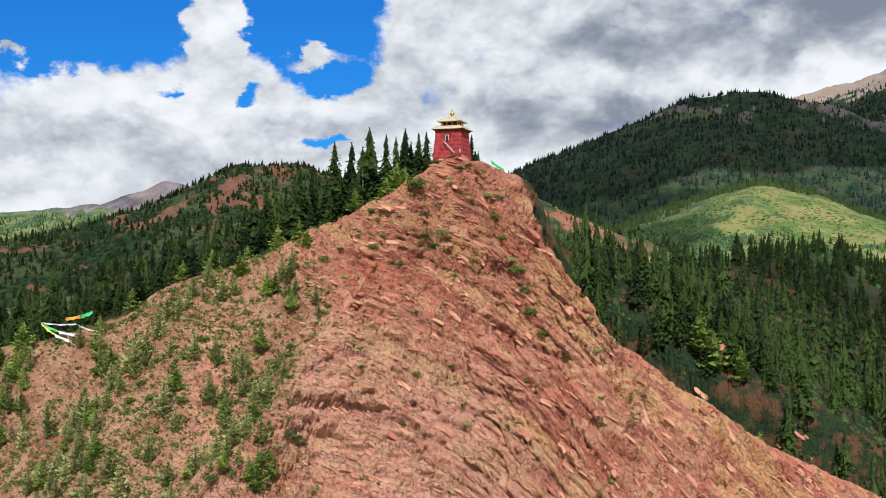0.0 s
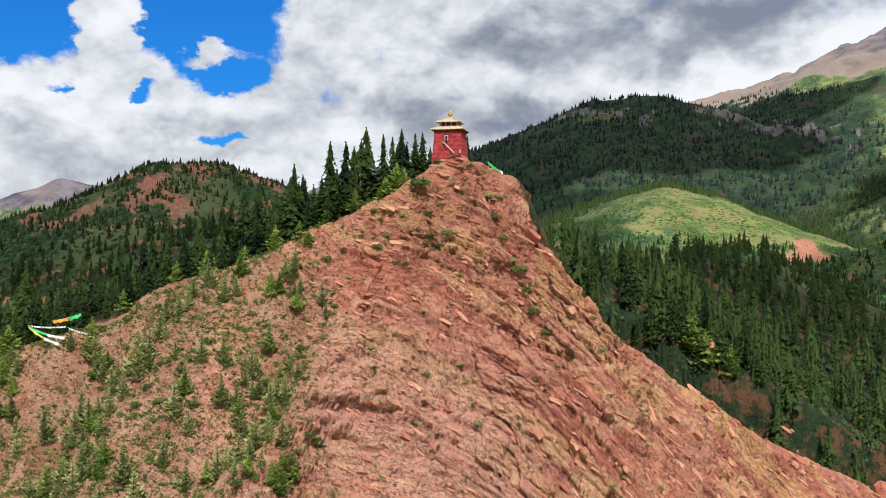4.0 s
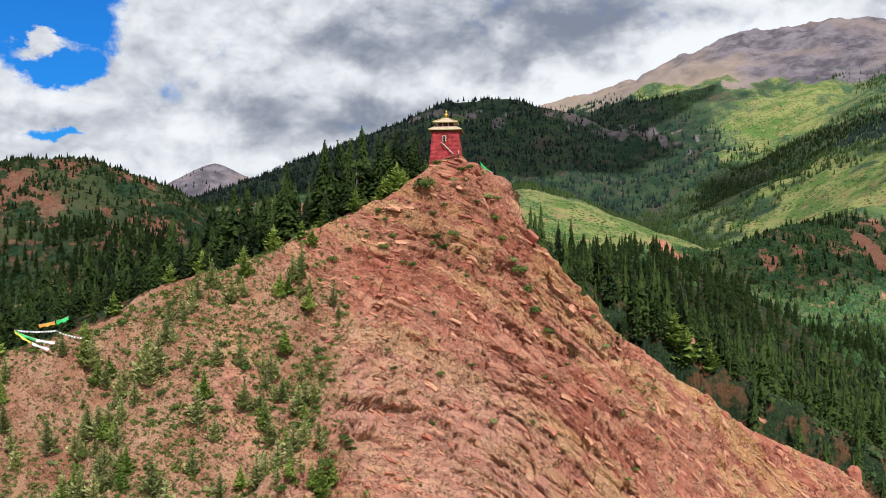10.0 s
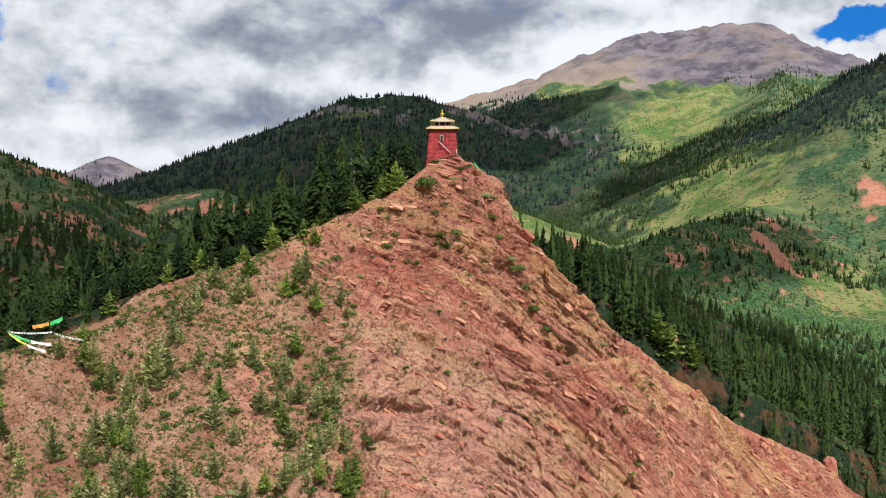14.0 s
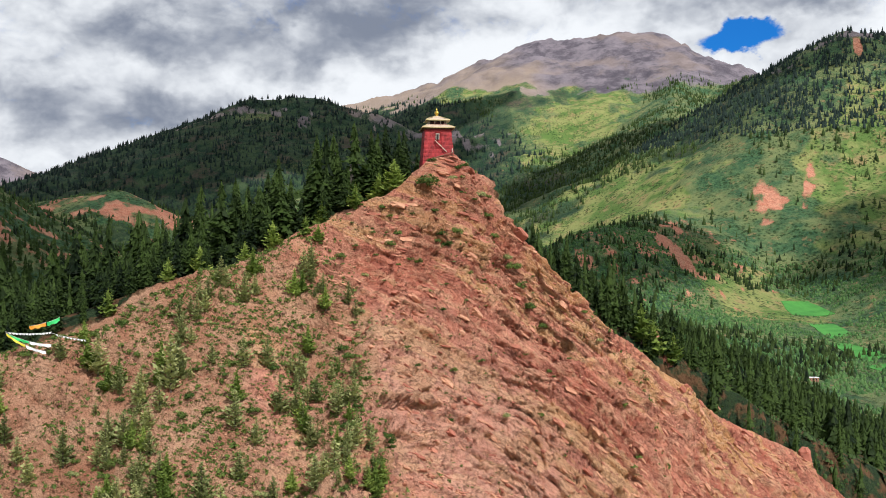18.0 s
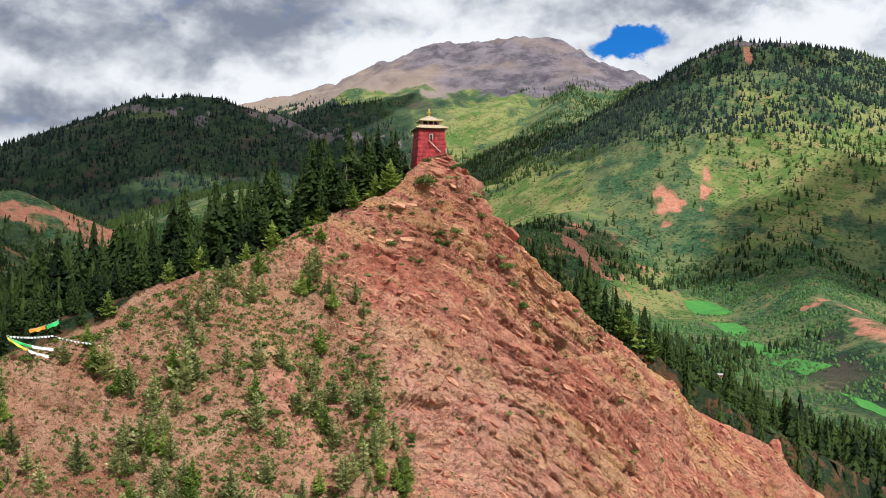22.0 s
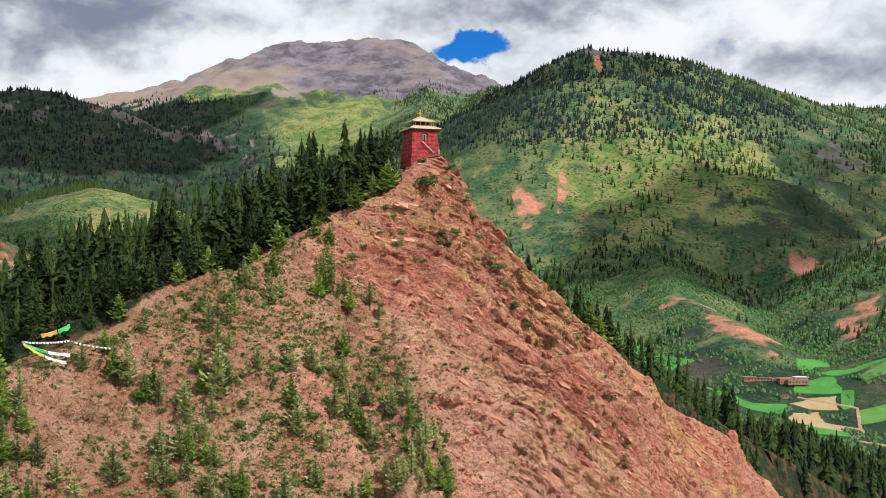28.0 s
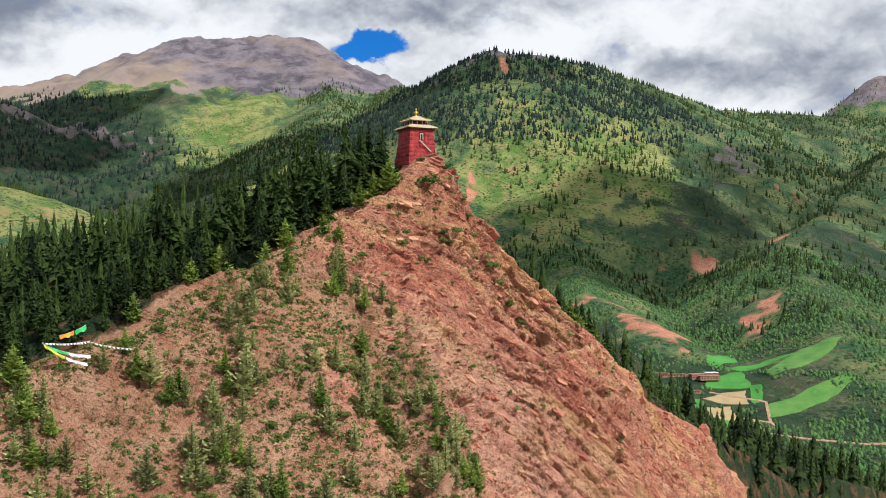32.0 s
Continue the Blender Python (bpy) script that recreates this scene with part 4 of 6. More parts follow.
def skirts(height, radius, rng, tiers, points, bm=None, bare=0.06, droop=0.45):
    """Whorls of a dense conifer as ragged drooping skirts, narrowing to the tip."""
    bm = bm or bmesh.new()
    for i in range(tiers):
        f = i / tiers
        z = height * (bare + (1 - bare) * (f + (rng.uniform(-0.3, 0.3) / tiers if 0 < i < tiers - 1 else 0)))
        r = radius * (1 - f) ** 0.8 * rng.uniform(0.72, 1.15) * (0.75 if i == 0 else 1)
        cx, cy = rng.uniform(-0.2, 0.2) * r, rng.uniform(-0.2, 0.2) * r
        tip = bm.verts.new((cx * 0.3, cy * 0.3, min(height, z + height * (1.9 if i < tiers - 1 else 1.0) / tiers * (1 - bare))))
        spin = rng.random() * 6.28
        ring = []
        for k in range(points * 2):
            a = spin + k * math.pi / points + rng.uniform(-0.25, 0.25)
            q = r * (rng.uniform(0.7, 1.25) if k % 2 == 0 else rng.uniform(0.35, 0.65))
            ring.append(bm.verts.new((cx + q * math.cos(a), cy + q * math.sin(a), z - droop * (q - r * 0.6) + rng.uniform(-0.45, 0.35) * height / tiers)))
        for k in range(points * 2):
            bm.faces.new((ring[k], ring[(k + 1) % (points * 2)], tip))
    return bm


def stem(height, r0, r1, sides=6, lean=0.0):
    bm = bmesh.new()
    rings = []
    for f in (-0.08, 0.0, 0.35, 0.7, 1.0):
        r = r0 + (r1 - r0) * max(f, 0)
        rings.append([bm.verts.new((r * math.cos(k * 6.2832 / sides) + lean * f * f, r * math.sin(k * 6.2832 / sides), height * f)) for k in range(sides)])
    for a, b in zip(rings, rings[1:]):
        for k in range(sides):
            bm.faces.new((a[k], a[(k + 1) % sides], b[(k + 1) % sides], b[k]))
    bm.faces.new(rings[-1])
    return bm


def template(bm):
    bm.verts.ensure_lookup_table()
    bmesh.ops.triangulate(bm, faces=bm.faces[:])
    v = np.array([x.co[:] for x in bm.verts])
    f = np.array([[x.index for x in y.verts] for y in bm.faces])
    bm.free()
    return v, f


def cone_tree(sides, tiers, seed):
    """A small far tree: stacked ragged cones, height 1."""
    rng = random.Random(seed)
    bm = bmesh.new()
    for i in range(tiers):
        lo, hi = i / tiers * 0.82, min(1.0, (i + 1.6) / tiers)
        r = 0.20 * (1 - 0.72 * i / tiers)
        tip = bm.verts.new((0, 0, hi))
        spin = rng.random() * 6
        ring = [bm.verts.new((r * rng.uniform(.7, 1.25) * math.cos(spin + k * 6.2832 / sides), r * rng.uniform(.7, 1.25) * math.sin(spin + k * 6.2832 / sides), lo + rng.uniform(-.03, .05))) for k in range(sides)]
        for k in range(sides):
            bm.faces.new((ring[k], ring[(k + 1) % sides], tip))
    return template(bm)


def scatter_mesh(name, templates, x, y, z, size, mat, rng, squash=(0.8, 1.25)):
    """One mesh of many copies of small templates, each turned and scaled."""
    which = rng.integers(0, len(templates), len(x))
    V, Fs, T, off = [], [], [], 0
    for k, (tv, tf) in enumerate(templates):
        i = np.nonzero(which == k)[0]
        if not len(i):
            continue
        a, s, q = rng.random(len(i)) * 6.2832, size[i], rng.uniform(*squash, len(i))
        c, d = np.cos(a)[:, None], np.sin(a)[:, None]
        sx = (s * q)[:, None]
        px = (tv[:, 0] * c - tv[:, 1] * d) * sx + x[i][:, None]
        py = (tv[:, 0] * d + tv[:, 1] * c) * sx + y[i][:, None]
        pz = tv[:, 2] * s[:, None] + z[i][:, None]
        V.append(np.stack([px, py, pz], -1).reshape(-1, 3))
        T.append(np.repeat(rng.random(len(i)), len(tv)))
        Fs.append((tf[None] + (np.arange(len(i)) * len(tv))[:, None, None]).reshape(-1, 3) + off)
        off += len(i) * len(tv)
    V, Fs = np.concatenate(V), np.concatenate(Fs)
    me = bpy.data.meshes.new(name)
    me.vertices.add(len(V))
    me.vertices.foreach_set("co", V.astype(np.float32).ravel())
    me.loops.add(Fs.size)
    me.loops.foreach_set("vertex_index", Fs.astype(np.int32).ravel())
    me.polygons.add(len(Fs))
    me.polygons.foreach_set("loop_start", np.arange(0, Fs.size, 3, dtype=np.int32))
    me.polygons.foreach_set("loop_total", np.full(len(Fs), 3, np.int32))
    me.update()
    me.attributes.new("tint", "FLOAT", "POINT").data.foreach_set("value", np.concatenate(T).astype(np.float32))
    me.materials.append(mat)
    return new(name, me)


def forest_density(x, y, z):
    d = np.hypot(x - CX, y - CY)
    big = fbm(x / 260, y / 260, octaves=3, seed=61)
    small = fbm(x / 60, y / 60, octaves=3, seed=63)
    dens = 0.42 + 0.75 * big + 0.45 * small
    # the ridge behind the tower and its east flank are thick with spruce
    dens = dens + 0.9 * smooth(520, 380, np.hypot(x - 130, y - 420)) + 0.8 * smooth(330, 200, np.hypot(x + 20, y - 330))
    dens = dens + 0.35 * smooth(600, 350, np.hypot(x + 200, y - 950))
    # the sunny slopes and the valley floor are open, the high tops bare
    for ax, ay, ra in ((600, 1650, 330), (760, 560, 230), (900, 900, 220), (1150, 1650, 260), (2150, 3800, 560), (1900, 3050, 380)):
        dens = dens - 1.3 * smooth(ra, ra * 0.5, np.hypot(x - ax, y - ay))
    dens = dens + (0.9 * smooth(1500, 1000, np.hypot((x - 700) / 1.3, y - 3700)) + 0.35 * smooth(2200, 1500, np.hypot(x - 1000, y - 3600))) * smooth(1850, 1600, x) - 0.25 * smooth(1650, 1850, x) * smooth(3000, 3300, y) + 0.5 * smooth(750, 300, np.hypot(x - 1750, y - 1750))
    dens = dens + 0.5 * smooth(260, 480, z) * smooth(2600, 2300, np.hypot(x, y)) - 0.22 * smooth(300, 120, z) * smooth(900, 1300, x)
    dens = dens - 0.6 * smooth(230, 330, x) * smooth(470, 400, y)
    dens = dens - 1.1 * smooth(0.12, 0.3, fbm(x / 34, y / 34, octaves=3, seed=67)) * smooth(20, 60, x) * smooth(245, 262, y) * smooth(520, 420, d)
    dens = dens - 1.5 * smooth(650, 400, x) * smooth(4000, 4150, y)
    dens = dens * (1 - smooth(640, 760, z + 60 * small)) * smooth(3600, 3000, np.hypot(x - 3000, y - 4200) * -1 + 4600)
    return dens


def wood_spruce(radius, rng):
    """A forest spruce of height 1: sprays of needles over a thin dark core."""
    bm = needle_tree(10.0, radius * 11.0, rng, 15, 7, droop=0.5, bare=0.04, ragged=0.34, sprays=3, fine=0.72)
    skirts(10.0, radius * 6.0, rng, 7, 5, bm)
    bmesh.ops.scale(bm, vec=(0.1, 0.1, 0.1), verts=bm.verts[:])
    return bm


def make_forests():
    rng = np.random.default_rng(5)
    near_t = [template(wood_spruce((0.19, 0.22, 0.165, 0.205, 0.15)[k], random.Random(k))) for k in range(5)]
    mid_t = [template(skirts(1.0, (0.18, 0.21, 0.16, 0.20)[k], random.Random(20 + k), 10, 6)) for k in range(4)]
    low_t = [cone_tree(5, 2, k) for k in range(4)]
    far_t = [cone_tree(4, 1, k) for k in range(4)]

    def spread(count, r0, r1, a0, a1):
        r = np.sqrt(rng.random(count) * (r1 * r1 - r0 * r0) + r0 * r0)
        a = np.radians(rng.uniform(a0, a1, count))
        x, y = CX + r * np.sin(a), CY + r * np.cos(a)
        z = land(x, y)
        toward = (land(x - 9 * np.sin(a), y - 9 * np.cos(a)) - z) / 9
        keep = (forest_density(x, y, z) > rng.random(count)) & ((toward < 0.12) | (r < 600)) & (blots(x, y, CRAGS) < 0.35 + 0.9 * rng.random(count)) & (blots(x, y, SCARS) < 0.45 + 0.4 * rng.random(count))
        return x[keep], y[keep], z[keep]

    def thin_out(x, y, z, cell):
        """One tree to a cell, so that each keeps its own crown."""
        key = np.floor(x / cell).astype(np.int64) * 100003 + np.floor(y / cell).astype(np.int64)
        i = np.unique(key, return_index=True)[1]
        return x[i], y[i], z[i]
    x, y, z = spread(7000, 12, 330, -80, 112)
    crest = np.interp(x, [-130, -61, -28, 2, 25, 34, 64, 130], [228, 225, 226, 236, 229, 211, 209.5, 208])
    k = y > crest + 1.5
    under = (x > 9) & (x < 33) & (y < 264)
    k &= ~(under & (z > 5))
    x, y, z = thin_out(x[k], y[k], z[k], 6.0)
    under = (x > 9) & (x < 33) & (y < 264)
    size = np.where(under, rng.uniform(4, 8, len(x)), (4.5 + 13.5 * rng.random(len(x)) ** 1.5) * np.where((x < -45) & (y < 262), 0.62, 1.0))
    tall = (x > -48) & (x < 4) & (y > 236) & (y < 345)
    size = np.where(tall, rng.uniform(11, 19, len(x)), size)
    front = (np.hypot(x - CX, y - CY) < 125) | tall
    scatter_mesh("spruce_forest", near_t, x[front], y[front], z[front] - 0.4, size[front], M_SPRUCE, rng, (0.85, 1.3))
    scatter_mesh("back_forest", mid_t, x[~front], y[~front], z[~front] - 0.4, size[~front], M_SPRUCE, rng, (0.85, 1.3))
    x, y, z = thin_out(*spread(9000, 330, 620, -50, 100), 6.5)
    scatter_mesh("ridge_forest", mid_t, x, y, z - 0.5, 5.5 + 12 * rng.random(len(x)) ** 1.4, M_SPRUCE, rng, (0.9, 1.4))
    x, y, z = spread(45000, 620, 1500, -45, 92)
    west = np.hypot(x + 210, y - 950) < 430
    scatter_mesh("valley_forest", low_t, x, y, z - 0.5, rng.uniform(5, 13, len(x)) * np.where(west, 0.62, 1.0), M_SPRUCE, rng, (0.9, 1.5))
    x, y, z = spread(150000, 1500, 4700, -32, 78)
    # blue: far mountain trees with haze painted in; dark adds dense high eastern woods
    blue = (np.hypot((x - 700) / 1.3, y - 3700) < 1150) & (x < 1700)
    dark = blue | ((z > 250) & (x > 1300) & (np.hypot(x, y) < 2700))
    size = rng.uniform(8, 17, len(x)) * np.where(blue, 1.3, 1.0)
    stand = ~blue | (rng.random(len(x)) < 0.28)
    x, y, z, dark, size = x[stand], y[stand], z[stand], dark[stand], size[stand]
    scatter_mesh("mountain_forest", far_t, x[~dark], y[~dark], z[~dark] - 0.5, size[~dark], M_SPRUCE, rng)
    scatter_mesh("fir_forest", far_t, x[dark], y[dark], z[dark] - 0.5, size[dark], M_HAZE_SPRUCE, rng, (0.95, 1.4))
    for ob, text in (("spruce_forest", "dense dark green spruce forest behind the hill"), ("back_forest", "spruce forest falling away behind the hill"), ("ridge_forest", "spruce forest on the ridge running away from the hill"), ("valley_forest", "spruce woods on the valley slopes"), ("mountain_forest", "distant conifer forest on the mountainsides"), ("fir_forest", "far conifer forest, distance haze put into its dark blue-green colour")):
        tagged(bpy.data.objects[ob], text, "forest", kind="stuff")


make_forests()


# ---------------------------------------------------------------- trees of the hill, one by one
M_PINE = foliage("young_pine_needles", (0.075, 0.13, 0.022), (0.28, 0.36, 0.085))
M_JUNIPER = foliage("juniper_scales", (0.14, 0.175, 0.065), (0.42, 0.44, 0.20))
M_DEADWOOD = plain("dead_wood", (0.17, 0.145, 0.125), 0.9, 0.3)


def conifer(name, label, group, height, radius, seed, tiers, arms, mat, **kw):
    base = new(name)
    part("trunk", stem(height * 0.96, height * 0.014 + 0.05, 0.03), M_BARK, base)
    rng = random.Random(seed)
    crown = needle_tree(height, radius, rng, tiers, arms, **kw)
    if mat in (M_SPRUCE, M_PINE):
        skirts(height, radius * (0.86 if mat == M_SPRUCE else 0.7), rng, tiers * 2 // 3, 7, crown, 0.08, 0.45 if mat == M_SPRUCE else -0.1)
    part("crown", crown, mat, base)
    return tagged(base, label, "tree", group)


def dead_tree(height, seed):
    base = new("dead_spruce")
    rng = random.Random(seed)
    part("trunk", stem(height, height * 0.016 + 0.04, 0.02), M_DEADWOOD, base)
    bm = bmesh.new()
    for i in range(34):
        z = height * rng.uniform(0.25, 0.97)
        a, r = rng.random() * 6.28, (1 - z / height) * 1.7 + 0.25
        c, d = math.cos(a), math.sin(a)
        p = [bm.verts.new((0.04 * -d, 0.04 * c, z)), bm.verts.new((-0.04 * -d, -0.04 * c, z)), bm.verts.new((0, 0, z + 0.08)), bm.verts.new((c * r, d * r, z - 0.18 * r))]
        for t in ((0, 1, 3), (1, 2, 3), (2, 0, 3)):
            bm.faces.new([p[k] for k in t])
    part("branches", bm, M_DEADWOOD, base)
    return tagged(base, "bare grey dead spruce among living trees", "tree")


def ground_z(x, y):
    return float(land(np.array([x]), np.array([y]))[0])


def plant(proto, spots, lift=-0.25):
    """Copies of some trees over a list of (x, y, size); the first ones are moved into place themselves."""
    rng = random.Random(len(spots) * 7 + 1)
    for i, (x, y, size) in enumerate(spots):
        ob, h = proto[i % len(proto)]
        k = size / h
        m = pose(x, y, ground_z(x, y) + lift, 0, 0, rng.uniform(0, 360))
        made = copy_thing(ob, m) if i >= len(proto) else ob
        made.matrix_basis = m @ Matrix.Diagonal((k * rng.uniform(0.9, 1.1), k * rng.uniform(0.9, 1.1), k, 1))


def hill_spruces():
    rng = np.random.default_rng(17)
    xs, ys = rng.uniform(-118, 75, 1500), rng.uniform(222, 300, 1500)
    crest = np.interp(xs, [-130, -84, -61, -47, -28, -14, -4, 12, 25, 34, 64, 90], [234, 229, 226, 224.5, 225.5, 223.5, 232, 232, 228, 210, 209.5, 207])
    depth = ys - crest
    keep = (depth > 0.5) & (depth < 40) & ((np.abs(xs - 21) > 11) | (np.abs(ys - 244) > 20)) & (np.hypot(xs - 2.1, ys - 227) > 8.5) & (rng.random(1500) < np.where(depth < 16, 0.9, 0.5))
    spots, taken = [], []
    for x, y, d in zip(xs[keep], ys[keep], depth[keep]):
        if all((x - a) ** 2 + (y - b) ** 2 > 2.6 ** 2 for a, b in taken):
            taken.append((x, y))
            spots.append((round(x, 2), round(y, 2), rng.uniform(9.5, 18.5) * (0.75 if d < 3 else 1.0) * (0.75 if x > 5 else 1.0) * (0.68 if x < -45 and d < 26 else 1.15 if x < -6 and d > 5 else 1.0)))
        if len(spots) >= 290:
            break
    proto = [(conifer("spruce_tree", "dark green spruce tree with drooping boughs on the ridge", "spruces on the hill", h, r, k, t, a, M_SPRUCE), h)
             for k, (h, r, t, a) in enumerate(((11, 2.3, 18, 9), (10, 2.0, 17, 9), (12, 2.5, 20, 9), (9, 2.1, 15, 9), (10.5, 1.8, 18, 8)))]
    plant(proto, spots)
    # the tall group beside the tower
    tall = [(-13.0, 229.5, 16.5), (-10.8, 231.0, 15.0), (-5.6, 231.0, 14.6), (-3.8, 232.0, 14.6), (-7.4, 233.0, 13.5), (-16.5, 230.5, 12.5), (6.6, 232.6, 13.0), (8.4, 233.6, 11.5), (10.8, 235.5, 10.0), (13.0, 237.0, 8.5), (14.6, 237.6, 6.5), (-19.0, 233.0, 13.0), (-23.5, 230.0, 12.5), (-27.0, 232.5, 13.5), (-20.5, 227.0, 9.5)]
    tp = [(conifer("spruce_tree", "tall dark spruce tree beside the red tower", "spruces by the tower", h, r, 30 + k, t, a, M_SPRUCE, ragged=0.3), h) for k, (h, r, t, a) in enumerate(((13, 2.4, 22, 9), (12, 2.0, 20, 9), (12.5, 2.6, 22, 10)))]
    plant(tp, tall)
    pines = [(-10.2, 223.2, 7.6), (-8.4, 225.4, 6.5), (-19.5, 222.8, 5.6), (-12.8, 225.5, 7.0), (-26.0, 226.0, 6.5), (-31.5, 220.2, 4.6), (-29.5, 218.0, 3.6), (-37.0, 225.5, 6.2), (-43.5, 223.5, 4.6), (-52.0, 226.5, 6.0), (-58.5, 226.0, 5.2), (-70.0, 226.5, 5.5),
             (-93.0, 223.0, 6.8), (-98.0, 221.5, 6.0), (60.0, 222.5, 9.0), (65.5, 221.5, 8.0), (57.5, 224.0, 9.5), (48.0, 213.0, 6.0), (55.0, 214.5, 7.5), (61.0, 215.5, 6.5), (68.0, 216.0, 7.0), (41.0, 213.0, 6.0), (78.0, 211.0, 5.0)]
    pp = [(conifer("young_pine", "bright green young pine at the edge of the rock", "young pines", h, r, 50 + k, t, a, M_PINE, droop=-0.15, bare=0.05, ragged=0.3), h) for k, (h, r, t, a) in enumerate(((7, 2.5, 16, 13), (6, 1.9, 15, 12), (5, 1.7, 13, 12)))]
    plant(pp, pines)
    for x, y, h, seed in ((-18.3, 228.5, 11.0, 3), (-16.0, 232.0, 9.5, 4)):
        ob = dead_tree(h, seed)
        ob.matrix_basis = pose(x, y, ground_z(x, y) - 0.2)


hill_spruces()

# small trees on the west slope (x, y, height)
SAPLINGS_UPPER = [(-73.3, 215.4, 7.5), (-75.0, 216.8, 6.0), (-62.3, 203.7, 9.5), (-64.7, 201.5, 5.6), (-60.5, 205.5, 6.5), (-52.2, 196.7, 6.0), (-57.7, 208.2, 3.8), (-49.7, 201.1, 6.0), (-45.4, 200.6, 5.8), (-36.8, 203.0, 5.4),
                  (-26.4, 208.6, 4.4), (-25.6, 206.8, 3.4), (-79.4, 219.8, 4.6), (-90.0, 216.0, 4.4), (-40.9, 197.6, 3.8), (-38.8, 199.8, 4.0), (-33.0, 212.5, 3.6), (-70.0, 212.0, 4.6), (-55.0, 203.0, 4.4)]
SAPLINGS_LOWER = [(-53.5, 192.9, 7.5), (-45.0, 194.2, 6.5), (-41.7, 192.5, 4.2), (-80.4, 204.6, 6.4), (-70.9, 189.0, 5.8), (-79.9, 194.0, 5.4), (-65.6, 190.2, 5.4), (-61.1, 184.7, 7.4), (-58.7, 181.8, 6.6), (-54.4, 186.1, 5.0), (-46.3, 183.2, 4.4),
                  (-49.8, 182.3, 4.8), (-64.5, 181.8, 6.5), (-60.4, 179.8, 4.0), (-38.5, 176.5, 4.0), (-71.8, 186.7, 4.2), (-42.3, 183.5, 3.8), (-50.5, 190.0, 5.0), (-56.0, 176.0, 4.6), (-47.0, 174.0, 4.2), (-74.0, 199.0, 4.4), (-86.0, 206.0, 5.0), (-35.0, 186.0, 3.4)]


def saplings():
    kinds = [(conifer("young_juniper", "slender grey-green young juniper on the dry slope", "small trees on the slope", h, r, 70 + k, t, a, m, droop=d, bare=0.04, ragged=0.38), h)
             for k, (h, r, t, a, m, d) in enumerate(((6, 1.5, 18, 11, M_JUNIPER, -0.35), (5, 1.45, 16, 10, M_PINE, -0.3), (4, 1.0, 14, 9, M_JUNIPER, -0.45), (5, 1.25, 16, 10, M_JUNIPER, -0.3)))]
    rng = random.Random(41)
    more = []
    while len(more) < 160:
        x, y = rng.uniform(-108, -30), rng.uniform(166, 224)
        if y > np.interp(x, [-112, -84, -61, -28], [224, 222, 219, 218]) or noise.noise(Vector((x / 11, y / 11, 9.1))) < 0.12 or ground_z(x, y) < -52:
            continue
        more.append((x, y, rng.uniform(2.2, 6.2)))
    plant(kinds, SAPLINGS_UPPER + SAPLINGS_LOWER + more)


saplings()


# ---------------------------------------------------------------- shrubs, tufts and stones
def leaf_clump(rng, leaves, size=0.5, leaf=0.13):
    """A low bush: leaves thrown over a few lobes."""
    bm = bmesh.new()
    lobes = [(rng.uniform(-0.28, 0.28), rng.uniform(-0.28, 0.28), rng.uniform(0.12, 0.3), rng.uniform(0.18, 0.32)) for _ in range(6)]
    for _ in range(leaves):
        x, y, z, r = rng.choice(lobes)
        a, b = rng.random() * 6.2832, math.acos(rng.uniform(-0.35, 1))
        n = Vector((math.sin(b) * math.cos(a), math.sin(b) * math.sin(a), math.cos(b)))
        c = Vector((x, y, z)) + n * r * rng.uniform(0.75, 1.1)
        t = n.orthogonal().normalized()
        t.rotate(Matrix.Rotation(rng.random() * 6.28, 3, n))
        w = n.cross(t)
        k = leaf * rng.uniform(0.6, 1.3)
        n2 = n * k * rng.uniform(-0.6, 0.6)
        bm.faces.new([bm.verts.new(c + t * k + n2), bm.verts.new(c + w * k * 0.6), bm.verts.new(c - t * k * 0.8 - n2), bm.verts.new(c - w * k * 0.6)])
    return bm


def surface(x, y):
    """Place and normal of the broken surface near the hilltop."""
    e = 0.8
    z = land(x, y)
    gx, gy = (land(x + e, y) - land(x - e, y)) / (2 * e), (land(x, y + e) - land(x, y - e)) / (2 * e)
    length = np.sqrt(gx * gx + gy * gy + 1)
    n = np.stack([-gx / length, -gy / length, 1 / length], -1)
    push, bed, slab = relief(x, y, z, smooth(0.72, 0.5, n[:, 2]))
    return np.stack([x, y, z], -1) + n * push[:, None], n


# (x, y, width)
SHRUBS = [(-6.2, 217.4, 3.4), (-4.1, 216.1, 1.5), (-0.7, 217.3, 1.2), (1.5, 219.4, 1.5), (3.6, 220.2, 1.4), (5.4, 220.8, 1.4), (-1.5, 222.2, 1.6), (6.9, 223.4, 1.4), (7.7, 222.4, 1.6), (9.3, 221.4, 2.0), (10.9, 220.6, 2.0), (12.6, 219.6, 1.8),
          (14.2, 217.6, 2.2), (16.2, 216.6, 2.8), (17.7, 215.2, 3.2), (18.8, 213.4, 2.4), (-5.0, 213.1, 1.3), (-2.6, 213.1, 2.0), (-0.7, 213.2, 2.0), (-3.5, 214.3, 1.9), (-11.1, 212.1, 1.2), (-9.2, 211.8, 1.4), (-15.2, 214.2, 1.9),
          (-18.4, 215.9, 1.1), (-21.1, 212.2, 1.4), (-26.0, 214.8, 1.9), (-12.8, 214.7, 1.5), (0.6, 214.3, 1.2), (-9.4, 215.5, 1.0), (20.5, 212.0, 1.6), (-14.0, 216.5, 1.1), (11.9, 222.0, 1.6)]


